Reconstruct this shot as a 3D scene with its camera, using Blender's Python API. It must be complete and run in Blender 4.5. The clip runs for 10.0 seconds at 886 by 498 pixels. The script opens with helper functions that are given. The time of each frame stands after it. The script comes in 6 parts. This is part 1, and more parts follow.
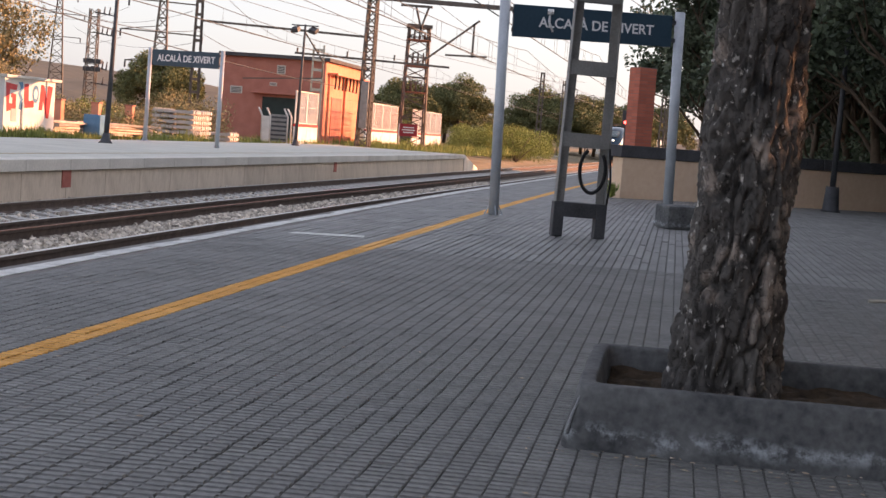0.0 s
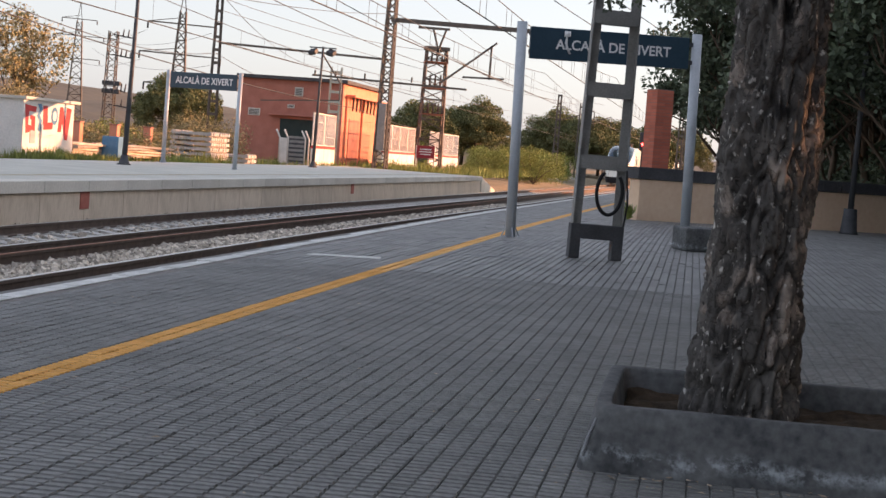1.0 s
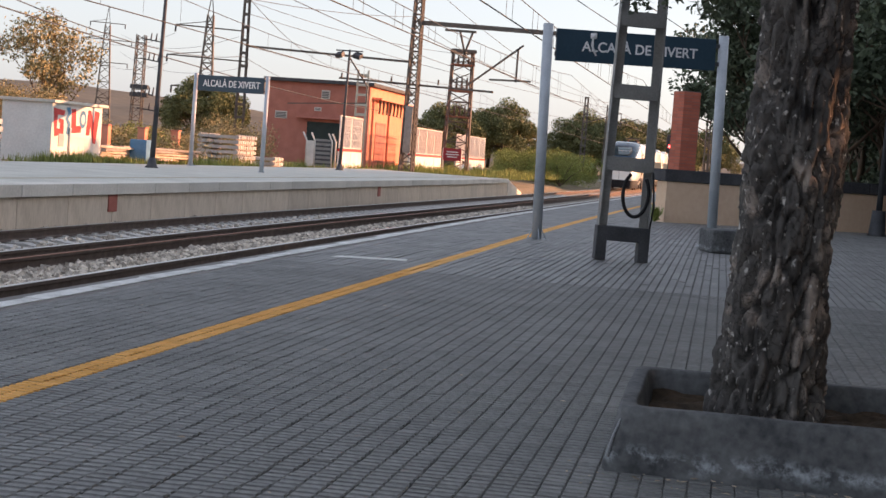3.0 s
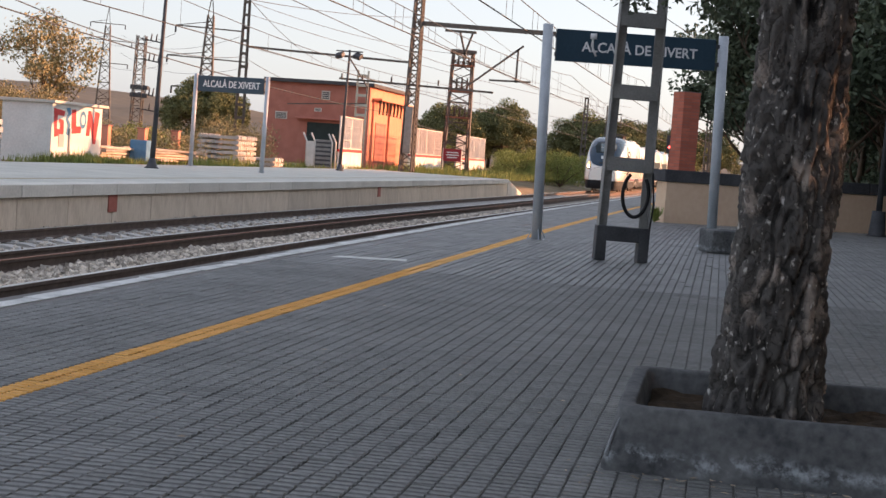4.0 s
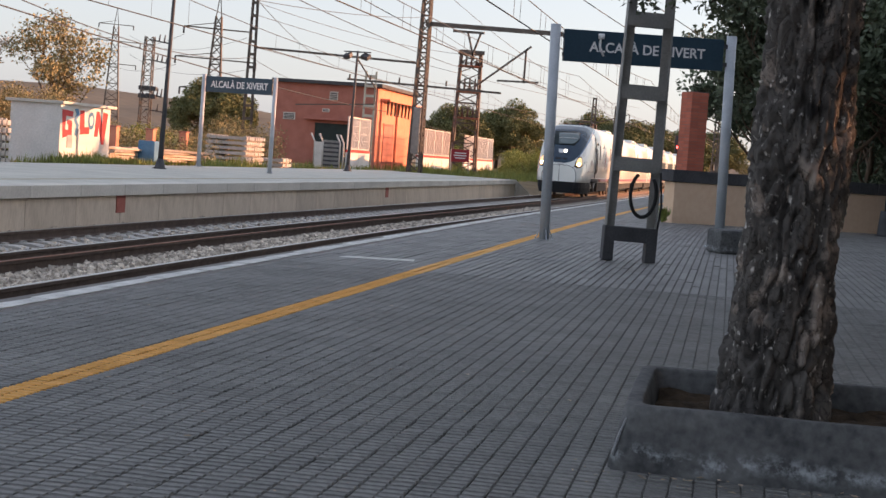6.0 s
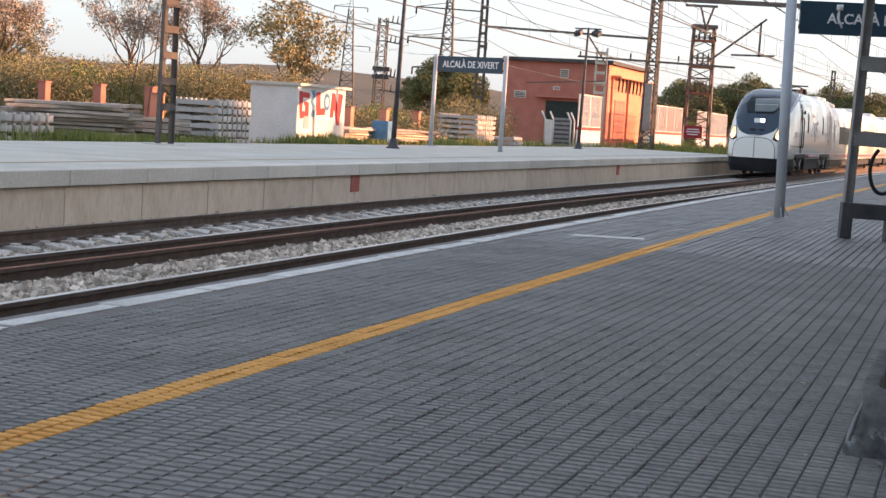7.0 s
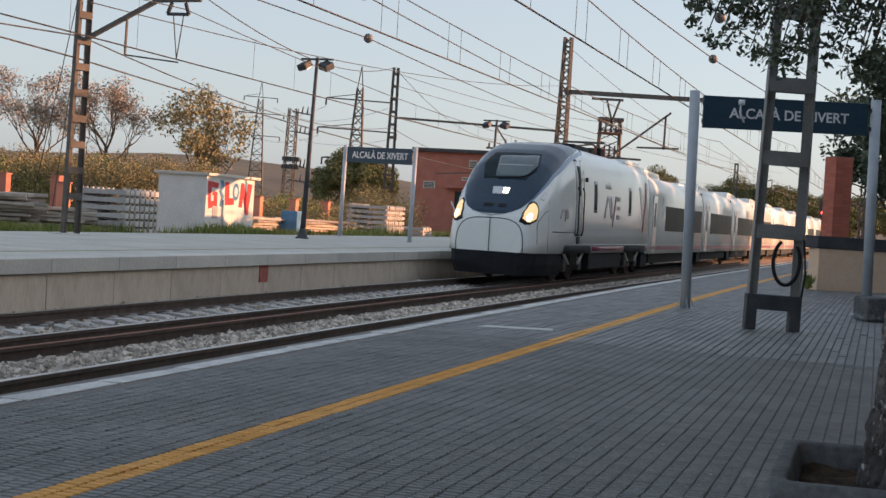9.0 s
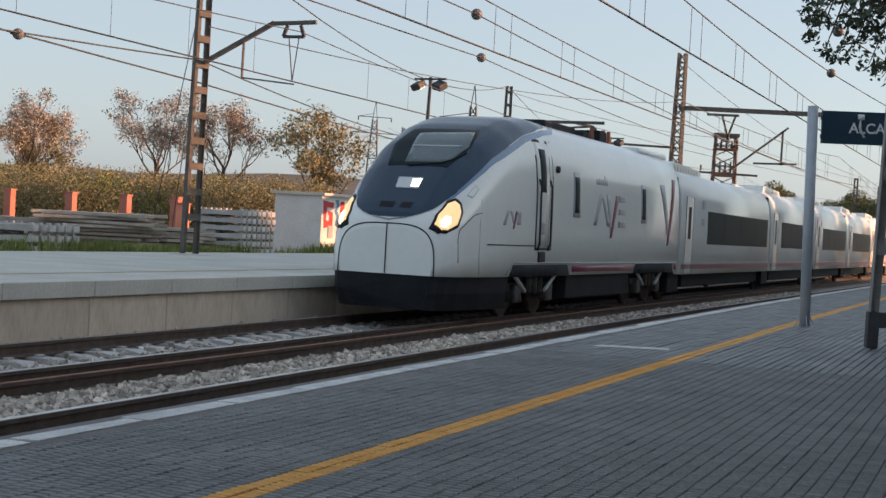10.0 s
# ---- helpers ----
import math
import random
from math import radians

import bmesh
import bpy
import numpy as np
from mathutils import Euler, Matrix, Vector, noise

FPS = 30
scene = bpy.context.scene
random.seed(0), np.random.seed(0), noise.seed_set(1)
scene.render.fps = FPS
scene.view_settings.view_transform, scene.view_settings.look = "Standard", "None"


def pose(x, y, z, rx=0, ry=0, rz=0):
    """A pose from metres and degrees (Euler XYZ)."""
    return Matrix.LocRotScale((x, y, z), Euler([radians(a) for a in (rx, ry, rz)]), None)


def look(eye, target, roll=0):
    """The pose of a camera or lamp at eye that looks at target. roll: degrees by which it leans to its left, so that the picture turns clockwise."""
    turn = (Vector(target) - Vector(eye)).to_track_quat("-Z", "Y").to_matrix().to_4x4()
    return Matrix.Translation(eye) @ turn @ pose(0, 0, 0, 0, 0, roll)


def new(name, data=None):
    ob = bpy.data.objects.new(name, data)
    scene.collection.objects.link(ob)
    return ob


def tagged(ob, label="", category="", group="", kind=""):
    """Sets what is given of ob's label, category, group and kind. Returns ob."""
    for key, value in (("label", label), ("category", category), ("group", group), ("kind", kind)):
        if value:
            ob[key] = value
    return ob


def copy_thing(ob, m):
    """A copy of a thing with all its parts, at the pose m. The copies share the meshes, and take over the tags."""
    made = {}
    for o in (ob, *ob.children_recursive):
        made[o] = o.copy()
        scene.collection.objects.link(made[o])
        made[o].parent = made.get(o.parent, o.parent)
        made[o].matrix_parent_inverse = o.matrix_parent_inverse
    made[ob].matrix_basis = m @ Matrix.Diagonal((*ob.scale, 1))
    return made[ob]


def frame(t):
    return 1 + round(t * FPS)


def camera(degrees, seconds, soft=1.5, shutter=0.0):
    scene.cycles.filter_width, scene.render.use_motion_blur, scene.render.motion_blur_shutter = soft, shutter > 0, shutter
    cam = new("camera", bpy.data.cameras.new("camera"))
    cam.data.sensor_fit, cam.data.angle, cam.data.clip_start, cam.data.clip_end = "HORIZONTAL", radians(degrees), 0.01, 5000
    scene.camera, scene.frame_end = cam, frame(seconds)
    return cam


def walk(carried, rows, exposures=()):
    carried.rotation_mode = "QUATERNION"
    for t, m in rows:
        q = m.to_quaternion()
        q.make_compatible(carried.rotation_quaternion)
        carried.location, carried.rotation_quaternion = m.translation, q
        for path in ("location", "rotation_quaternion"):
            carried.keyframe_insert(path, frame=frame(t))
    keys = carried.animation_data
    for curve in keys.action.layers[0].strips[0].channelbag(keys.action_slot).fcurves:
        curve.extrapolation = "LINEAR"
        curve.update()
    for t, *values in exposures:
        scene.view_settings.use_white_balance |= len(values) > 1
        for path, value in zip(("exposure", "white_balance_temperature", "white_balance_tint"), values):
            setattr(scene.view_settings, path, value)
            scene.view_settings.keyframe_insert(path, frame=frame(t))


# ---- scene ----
cam = camera(33.0, 10.0, 1.5)
PATH = [
    (0.0, pose(-0.021, 0.020, 1.112, 85.66, -4.10, 8.92)),
    (0.5, pose(-0.018, 0.020, 1.111, 86.21, -4.15, 8.91)),
    (1.0, pose(-0.017, 0.020, 1.110, 86.45, -4.13, 9.58)),
    (1.5, pose(-0.013, 0.015, 1.109, 86.58, -4.09, 10.05)),
    (2.0, pose(-0.010, 0.010, 1.108, 86.53, -4.04, 10.43)),
    (2.5, pose(-0.008, 0.008, 1.107, 86.47, -4.02, 10.60)),
    (4.0, pose(-0.001, 0.003, 1.102, 86.50, -4.02, 10.61)),
    (4.5, pose(0.000, 0.000, 1.100, 86.50, -3.99, 10.61)),
    (5.0, pose(0.002, 0.005, 1.099, 86.50, -3.99, 10.64)),
    (6.3, pose(0.004, 0.009, 1.097, 86.48, -3.96, 11.24)),
    (6.5, pose(0.004, 0.010, 1.097, 85.19, -3.48, 12.74)),
    (6.6, pose(0.006, 0.012, 1.099, 84.50, -3.22, 14.26)),
    (6.7, pose(0.009, 0.014, 1.100, 82.94, -2.50, 16.84)),
    (6.8, pose(0.011, 0.016, 1.102, 84.16, -1.16, 18.71)),
    (7.0, pose(0.016, 0.020, 1.105, 85.09, -3.30, 19.74)),
    (7.3, pose(0.017, 0.024, 1.106, 86.53, -3.20, 19.50)),
    (7.5, pose(0.017, 0.028, 1.107, 86.91, -3.23, 18.90)),
    (8.0, pose(0.018, 0.035, 1.108, 87.77, -3.46, 17.74)),
    (8.5, pose(0.017, 0.033, 1.111, 88.37, -3.51, 16.86)),
    (9.0, pose(0.015, 0.030, 1.115, 88.74, -3.51, 16.27)),
    (9.5, pose(0.012, 0.030, 1.120, 88.82, -3.47, 16.70)),
    (9.8, pose(0.010, 0.030, 1.126, 89.09, -3.45, 18.20)),
    (10.0, pose(0.008, 0.030, 1.130, 89.18, -3.13, 20.63)),
]
walk(cam, PATH, [(0.0, 1.88, 6900, 20), (0.7, 1.79, 6800, 17), (5.0, 1.76, 6700, 16), (6.4, 1.62, 6650, 15), (7.0, 1.98, 6600, 14), (7.5, 1.80, 6600, 14), (8.5, 1.50, 6500, 12), (9.2, 1.34, 6400, 10), (10.0, 1.34, 6300, 8)])

# ---- light ----
SUN_ELEVATION, SUN_FROM = 12.0, (math.cos(radians(28)), math.sin(radians(28)))
world = bpy.data.worlds.new("evening_sky")
scene.world = world
world.use_nodes = True
wn = world.node_tree.nodes
sky = wn.new("ShaderNodeTexSky")
sky.sky_type, sky.sun_disc = "NISHITA", False
sky.sun_elevation, sky.sun_rotation = radians(SUN_ELEVATION), radians(90 - 28)
sky.air_density, sky.dust_density, sky.ozone_density = 1.0, 1.6, 1.2
wn["Background"].inputs["Strength"].default_value = 0.135
# a thin even evening veil greys the sky
veil, soft_sky = wn.new("ShaderNodeMix"), wn.new("ShaderNodeHueSaturation")
veil.data_type, soft_sky.inputs["Saturation"].default_value = "RGBA", 0.72
veil.inputs["Factor"].default_value, veil.inputs["B"].default_value = 0.68, (1.27, 1.42, 1.69, 1)
world.node_tree.links.new(sky.outputs["Color"], soft_sky.inputs["Color"])
world.node_tree.links.new(soft_sky.outputs["Color"], veil.inputs["A"])
world.node_tree.links.new(veil.outputs["Result"], wn["Background"].inputs["Color"])
sun = new("sun", bpy.data.lights.new("sun", "SUN"))
sun.data.energy, sun.data.angle, sun.data.color = 3.3, radians(0.6), (1.0, 0.47, 0.23)
sun.matrix_world = look((40 * SUN_FROM[0], 40 * SUN_FROM[1], 40 * math.tan(radians(SUN_ELEVATION))), (0, 0, 0))


# ---- materials ----
def mat(name, dark, light, scale=4.0, rough=0.8, bump=0.2, metal=0.0, fine=12.0, tint=0.0, spec=0.3, stretch=(1, 1, 1)):
    """A surface in two tones: broad stains and fine grain, with relief; tint varies it from piece to piece."""
    m = bpy.data.materials.new(name)
    m.use_nodes = True
    n, l = m.node_tree.nodes, m.node_tree.links
    b = n["Principled BSDF"]
    b.inputs["Roughness"].default_value, b.inputs["Metallic"].default_value = rough, metal
    b.inputs["Specular IOR Level"].default_value = spec
    co = n.new("ShaderNodeTexCoord")
    mp = n.new("ShaderNodeMapping")
    mp.inputs["Scale"].default_value = stretch
    l.new(co.outputs["Object"], mp.inputs["Vector"])
    big, small = n.new("ShaderNodeTexNoise"), n.new("ShaderNodeTexNoise")
    for t, s, d in ((big, scale, 6), (small, scale * fine, 4)):
        t.inputs["Scale"].default_value, t.inputs["Detail"].default_value = s, d
        l.new(mp.outputs["Vector"], t.inputs["Vector"])
    mix = n.new("ShaderNodeMath")
    mix.operation = "MULTIPLY_ADD"
    mix.inputs[1].default_value = 0.45
    l.new(small.outputs["Fac"], mix.inputs[0])
    half = n.new("ShaderNodeMath")
    half.operation = "MULTIPLY"
    half.inputs[1].default_value = 0.55
    l.new(big.outputs["Fac"], half.inputs[0])
    l.new(half.outputs[0], mix.inputs[2])
    ramp = n.new("ShaderNodeValToRGB")
    ramp.color_ramp.elements[0].position, ramp.color_ramp.elements[1].position = 0.33, 0.67
    ramp.color_ramp.elements[0].color, ramp.color_ramp.elements[1].color = (*dark, 1), (*light, 1)
    l.new(mix.outputs[0], ramp.inputs["Fac"])
    out = ramp.outputs["Color"]
    if tint:
        info, hsv, ran = n.new("ShaderNodeObjectInfo"), n.new("ShaderNodeHueSaturation"), n.new("ShaderNodeMapRange")
        geo, add, frac = n.new("ShaderNodeNewGeometry"), n.new("ShaderNodeMath"), n.new("ShaderNodeMath")
        frac.operation = "FRACT"
        l.new(info.outputs["Random"], add.inputs[0])
        l.new(geo.outputs["Random Per Island"], add.inputs[1])
        l.new(add.outputs[0], frac.inputs[0])
        ran.inputs["To Min"].default_value, ran.inputs["To Max"].default_value = 1 - tint, 1 + tint
        l.new(frac.outputs[0], ran.inputs["Value"])
        l.new(ran.outputs[0], hsv.inputs["Value"])
        l.new(out, hsv.inputs["Color"])
        out = hsv.outputs["Color"]
    l.new(out, b.inputs["Base Color"])
    if bump:
        bp = n.new("ShaderNodeBump")
        bp.inputs["Strength"].default_value, bp.inputs["Distance"].default_value = bump, 0.02
        l.new(mix.outputs[0], bp.inputs["Height"])
        l.new(bp.outputs["Normal"], b.inputs["Normal"])
    return m


def cork(m):
    """Pale flaked patches and black fissures; white specks paint in the bark's glossy highlights."""
    n, l = m.node_tree.nodes, m.node_tree.links
    b = n["Principled BSDF"]
    base = b.inputs["Base Color"].links[0].from_socket
    co = n.new("ShaderNodeTexCoord")
    for scale, lo, hi, color in ((8.0, 0.56, 0.68, (0.33, 0.275, 0.235, 1)), (30.0, 0.62, 0.70, (0.56, 0.53, 0.49, 1)), (6.0, 0.60, 0.70, (0.014, 0.013, 0.013, 1))):
        mp, t, r, x = n.new("ShaderNodeMapping"), n.new("ShaderNodeTexNoise"), n.new("ShaderNodeMapRange"), n.new("ShaderNodeMix")
        mp.inputs["Scale"].default_value = (1, 1, 0.75)
        mp.inputs["Location"].default_value = (scale, 0, 0)
        l.new(co.outputs["Object"], mp.inputs["Vector"])
        l.new(mp.outputs["Vector"], t.inputs["Vector"])
        t.inputs["Scale"].default_value, t.inputs["Detail"].default_value = scale, 5
        r.inputs["From Min"].default_value, r.inputs["From Max"].default_value = lo, hi
        l.new(t.outputs["Fac"], r.inputs["Value"])
        x.data_type = "RGBA"
        l.new(r.outputs["Result"], x.inputs["Factor"])
        l.new(base, x.inputs["A"])
        x.inputs["B"].default_value = color
        base = x.outputs["Result"]
    mp, vo, r, x = n.new("ShaderNodeMapping"), n.new("ShaderNodeTexVoronoi"), n.new("ShaderNodeMapRange"), n.new("ShaderNodeMix")
    wob, vec = n.new("ShaderNodeTexNoise"), n.new("ShaderNodeVectorMath")
    wob.inputs["Scale"].default_value, wob.inputs["Detail"].default_value = 9.0, 4
    l.new(co.outputs["Object"], wob.inputs["Vector"])
    vec.operation = "MULTIPLY_ADD"
    vec.inputs[1].default_value = (0.32, 0.32, 0.32)
    l.new(wob.outputs["Color"], vec.inputs[0])
    l.new(co.outputs["Object"], vec.inputs[2])
    mp.inputs["Scale"].default_value = (1, 1, 0.35)
    l.new(vec.outputs[0], mp.inputs["Vector"])
    vo.feature = "DISTANCE_TO_EDGE"
    vo.inputs["Scale"].default_value = 17.0
    l.new(mp.outputs["Vector"], vo.inputs["Vector"])
    r.inputs["From Min"].default_value, r.inputs["From Max"].default_value = -0.03, 0.04
    l.new(vo.outputs["Distance"], r.inputs["Value"])
    x.data_type = "RGBA"
    l.new(r.outputs["Result"], x.inputs["Factor"])
    x.inputs["A"].default_value = (0.012, 0.010, 0.009, 1)
    l.new(base, x.inputs["B"])
    l.new(x.outputs["Result"], b.inputs["Base Color"])
    bump = n.new("ShaderNodeBump")
    bump.inputs["Strength"].default_value, bump.inputs["Distance"].default_value = 0.6, 0.02
    l.new(r.outputs["Result"], bump.inputs["Height"])
    l.new(b.inputs["Normal"].links[0].from_socket, bump.inputs["Normal"])
    l.new(bump.outputs["Normal"], b.inputs["Normal"])
    return m


def glow(name, color, strength):
    m = bpy.data.materials.new(name)
    m.use_nodes = True
    b = m.node_tree.nodes["Principled BSDF"]
    b.inputs["Base Color"].default_value = (*color, 1)
    b.inputs["Emission Color"].default_value, b.inputs["Emission Strength"].default_value = (*color, 1), strength
    return m


PAVER = mat("grey_paver", (0.132, 0.134, 0.130), (0.245, 0.246, 0.238), 1.3, 0.55, 0.25, fine=30, tint=0.14, spec=0.4)
GROOVE = mat("paver_groove", (0.145, 0.145, 0.139), (0.25, 0.248, 0.238), 3, 0.9, 0.3, tint=0.1)
YGROOVE = mat("yellow_paver_groove", (0.28, 0.14, 0.03), (0.42, 0.22, 0.05), 3, 0.9, 0.2)
JOINT = mat("paver_joint", (0.145, 0.145, 0.14), (0.22, 0.218, 0.21), 3, 0.95, 0.3)
YELLOW = mat("yellow_paver", (0.72, 0.345, 0.075), (0.88, 0.48, 0.15), 3, 0.75, 0.2, tint=0.08)
WHITEPAINT = mat("worn_white_paint", (0.42, 0.43, 0.41), (0.86, 0.86, 0.82), 4, 0.7, 0.2)
COPING = mat("stone_coping", (0.15, 0.14, 0.135), (0.24, 0.225, 0.21), 2, 0.85, 0.3)
CONCRETE = mat("pale_concrete", (0.52, 0.505, 0.455), (0.72, 0.695, 0.63), 0.9, 0.9, 0.3, fine=20, tint=0.08)
PANELCONC = mat("stained_panel_concrete", (0.56, 0.475, 0.375), (0.80, 0.70, 0.58), 1.4, 0.9, 0.3, tint=0.09, stretch=(1, 1, 0.35))
FARPAVE = mat("far_platform_paving", (0.46, 0.455, 0.405), (0.66, 0.65, 0.58), 0.7, 0.9, 0.3, fine=25)
BALLAST = mat("ballast_stone", (0.34, 0.30, 0.25), (0.72, 0.65, 0.56), 5, 0.9, 0.5, tint=0.5)
BALLASTBED = mat("ballast_bed", (0.15, 0.135, 0.115), (0.46, 0.42, 0.36), 9, 0.95, 1.0, fine=6)
RAILSIDE = mat("rusty_rail", (0.07, 0.052, 0.044), (0.16, 0.12, 0.10), 5, 0.75, 0.2, 0.2)
RAILTOP = mat("polished_rail_head", (0.35, 0.34, 0.33), (0.6, 0.58, 0.56), 3, 0.28, 0.05, 1.0)
RAILRUST = mat("rust_red_rail_head", (0.17, 0.075, 0.045), (0.30, 0.14, 0.09), 5, 0.7, 0.1, 0.1)
SLEEPER = mat("sleeper_concrete", (0.40, 0.39, 0.37), (0.58, 0.56, 0.53), 4, 0.9, 0.3, tint=0.12)
EARTH = mat("dry_earth", (0.16, 0.12, 0.07), (0.30, 0.24, 0.15), 0.35, 0.95, 0.6, fine=18)
STEEL = mat("galvanised_grey_steel", (0.20, 0.20, 0.195), (0.34, 0.335, 0.32), 4, 0.65, 0.15, 0.2)
MAST = mat("weathered_brown_steel", (0.085, 0.075, 0.066), (0.17, 0.148, 0.13), 4, 0.7, 0.15, 0.2)
POLEGREY = mat("grey_blue_painted_steel", (0.38, 0.42, 0.46), (0.52, 0.56, 0.60), 4, 0.45, 0.08, 0.1)
DARKSTEEL = mat("dark_painted_steel", (0.045, 0.047, 0.052), (0.095, 0.097, 0.104), 4, 0.6, 0.15, 0.2)
SIGNBLUE = mat("slate_blue_enamel", (0.022, 0.05, 0.075), (0.035, 0.07, 0.10), 2, 0.4, 0.03)
SIGNWHITE = mat("white_lettering", (0.7, 0.7, 0.7), (0.82, 0.82, 0.82), 3, 0.5, 0.0)
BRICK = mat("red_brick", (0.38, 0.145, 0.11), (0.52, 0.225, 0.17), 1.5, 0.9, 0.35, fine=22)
# the same brick with the sun's orange light put into its colour
BRICKLIT = mat("orange_brick", (0.60, 0.235, 0.15), (0.75, 0.33, 0.22), 2.0, 0.9, 0.35, fine=16)
WHITEWASH = mat("whitewashed_render", (0.60, 0.60, 0.58), (0.80, 0.79, 0.76), 1.2, 0.9, 0.2)
PEACH = mat("peach_render", (0.78, 0.54, 0.36), (0.88, 0.66, 0.48), 0.8, 0.9, 0.25)
CAPSTONE = mat("dark_cap_stone", (0.05, 0.05, 0.055), (0.11, 0.11, 0.115), 2, 0.85, 0.4)
PLANTERSTONE = mat("mossy_dark_concrete", (0.055, 0.058, 0.062), (0.19, 0.195, 0.195), 3.2, 0.85, 0.5, fine=9)
SALT = mat("white_lime_bloom", (0.20, 0.21, 0.22), (0.5, 0.52, 0.54), 14, 0.9, 0.6)
SOIL = mat("leaf_litter_soil", (0.035, 0.026, 0.018), (0.12, 0.085, 0.055), 18, 0.95, 0.8)
BARK = cork(mat("cork_bark", (0.032, 0.030, 0.029), (0.15, 0.137, 0.125), 5, 0.75, 1.0, fine=6, stretch=(1, 1, 0.6)))
TWIG = mat("brown_bark", (0.07, 0.05, 0.035), (0.16, 0.115, 0.08), 5, 0.9, 0.4)
LEAFDARK = mat("dark_green_leaves", (0.055, 0.076, 0.048), (0.14, 0.17, 0.105), 2, 0.6, 0.0, tint=0.5)
LEAFPINE = mat("pine_needles", (0.09, 0.10, 0.04), (0.20, 0.205, 0.085), 1, 0.7, 0.0, tint=0.45)
LEAFDRY = mat("brownish_dry_leaves", (0.25, 0.20, 0.155), (0.47, 0.395, 0.32), 1, 0.8, 0.0, tint=0.45)
LEAFOLIVE = mat("olive_brown_leaves", (0.20, 0.175, 0.09), (0.36, 0.315, 0.165), 1, 0.8, 0.0, tint=0.40)
GRASS = mat("weedy_grass", (0.12, 0.17, 0.04), (0.32, 0.33, 0.10), 2, 0.8, 0.0, tint=0.4)
HILL = mat("far_hillside", (0.075, 0.080, 0.072), (0.125, 0.125, 0.105), 0.02, 1.0, 0.0, fine=8)
PAINTRED = mat("red_paint", (0.42, 0.03, 0.035), (0.62, 0.06, 0.06), 3, 0.6, 0.05)
PAINTBLUE = mat("blue_paint", (0.05, 0.16, 0.30), (0.12, 0.28, 0.45), 3, 0.6, 0.05)
REDSIGN = mat("maroon_sign", (0.25, 0.02, 0.035), (0.36, 0.04, 0.05), 2, 0.5, 0.03)
PANELWHITE = mat("white_mesh_panel", (0.55, 0.53, 0.50), (0.75, 0.72, 0.68), 3, 0.7, 0.1)
WIRE = mat("dark_wire", (0.045, 0.045, 0.045), (0.085, 0.083, 0.08), 4, 0.6, 0.0, 0.3)
RUBBER = mat("black_rubber", (0.008, 0.008, 0.009), (0.02, 0.02, 0.022), 6, 0.7, 0.1)
TIMBER = mat("grey_old_timber", (0.33, 0.28, 0.235), (0.58, 0.51, 0.44), 3, 0.9, 0.4, tint=0.25)
BODYWHITE = mat("glossy_white_train_paint", (0.80, 0.83, 0.79), (0.86, 0.885, 0.85), 0.5, 0.14, 0.0, spec=0.5)
BODYGREY = mat("grey_lettering_paint", (0.36, 0.37, 0.385), (0.43, 0.44, 0.455), 1, 0.35, 0.0)
MASKBLUE = mat("dark_blue_gloss_paint", (0.014, 0.036, 0.064), (0.022, 0.050, 0.082), 0.6, 0.18, 0.0, spec=0.4)
RIMBLUE = mat("pale_blue_grey_paint", (0.15, 0.235, 0.35), (0.20, 0.29, 0.41), 0.6, 0.2, 0.0, spec=0.5)
GLASSDARK = mat("tinted_train_glass", (0.020, 0.030, 0.033), (0.032, 0.044, 0.047), 1, 0.45, 0.0, spec=0.05)
SCREENGLASS = mat("windscreen_glass", (0.10, 0.135, 0.14), (0.14, 0.175, 0.18), 1, 0.12, 0.0, spec=0.5)
SKIRT = mat("dirty_black_underframe", (0.009, 0.010, 0.013), (0.022, 0.024, 0.028), 2, 0.75, 0.2)
STRIPE = mat("burgundy_stripe", (0.20, 0.045, 0.08), (0.26, 0.06, 0.10), 1, 0.35, 0.0)
SEAM = mat("dark_seam", (0.02, 0.02, 0.022), (0.04, 0.04, 0.042), 3, 0.6, 0.0)
GREENDOOR = mat("dark_green_door", (0.015, 0.03, 0.03), (0.03, 0.05, 0.05), 2, 0.5, 0.1)
HEADLIGHT = glow("lit_headlight", (1.0, 0.80, 0.48), 9.0)
HEADGLOW = glow("headlight_glow", (1.0, 0.66, 0.32), 0.30)
CABLIGHT = glow("lit_cab_lamp", (1.0, 0.86, 0.6), 3.0)
REDLIGHT = glow("red_signal_light", (1.0, 0.05, 0.04), 5.0)
LAMPGLASS = mat("lamp_reflector", (0.4, 0.38, 0.33), (0.6, 0.58, 0.5), 6, 0.25, 0.0, 0.5)
PANELLAMP = mat("pale_lamp_panel", (0.55, 0.57, 0.57), (0.7, 0.72, 0.72), 3, 0.4, 0.0)


# ---- mesh helpers ----
def part(name, bm, material, parent=None, label="", at=None):
    """Links a bmesh, or a finished mesh, as one object."""
    if isinstance(material, bpy.types.Object):
        material, parent = None, material
    if isinstance(bm, bpy.types.Mesh):
        me = bm
    else:
        bmesh.ops.recalc_face_normals(bm, faces=bm.faces)
        me = bpy.data.meshes.new(name)
        bm.to_mesh(me)
        bm.free()
    if material is not None and not me.materials:
        me.materials.append(material)
    ob = new(name, me)
    ob.parent = parent
    if at is not None:
        ob.matrix_basis = at
    return tagged(ob, label)


def empty(name, at, label, category, group="", kind=""):
    ob = new(name)
    ob.empty_display_size = 0.2
    ob.matrix_basis = at
    return tagged(ob, label, category, group, kind)


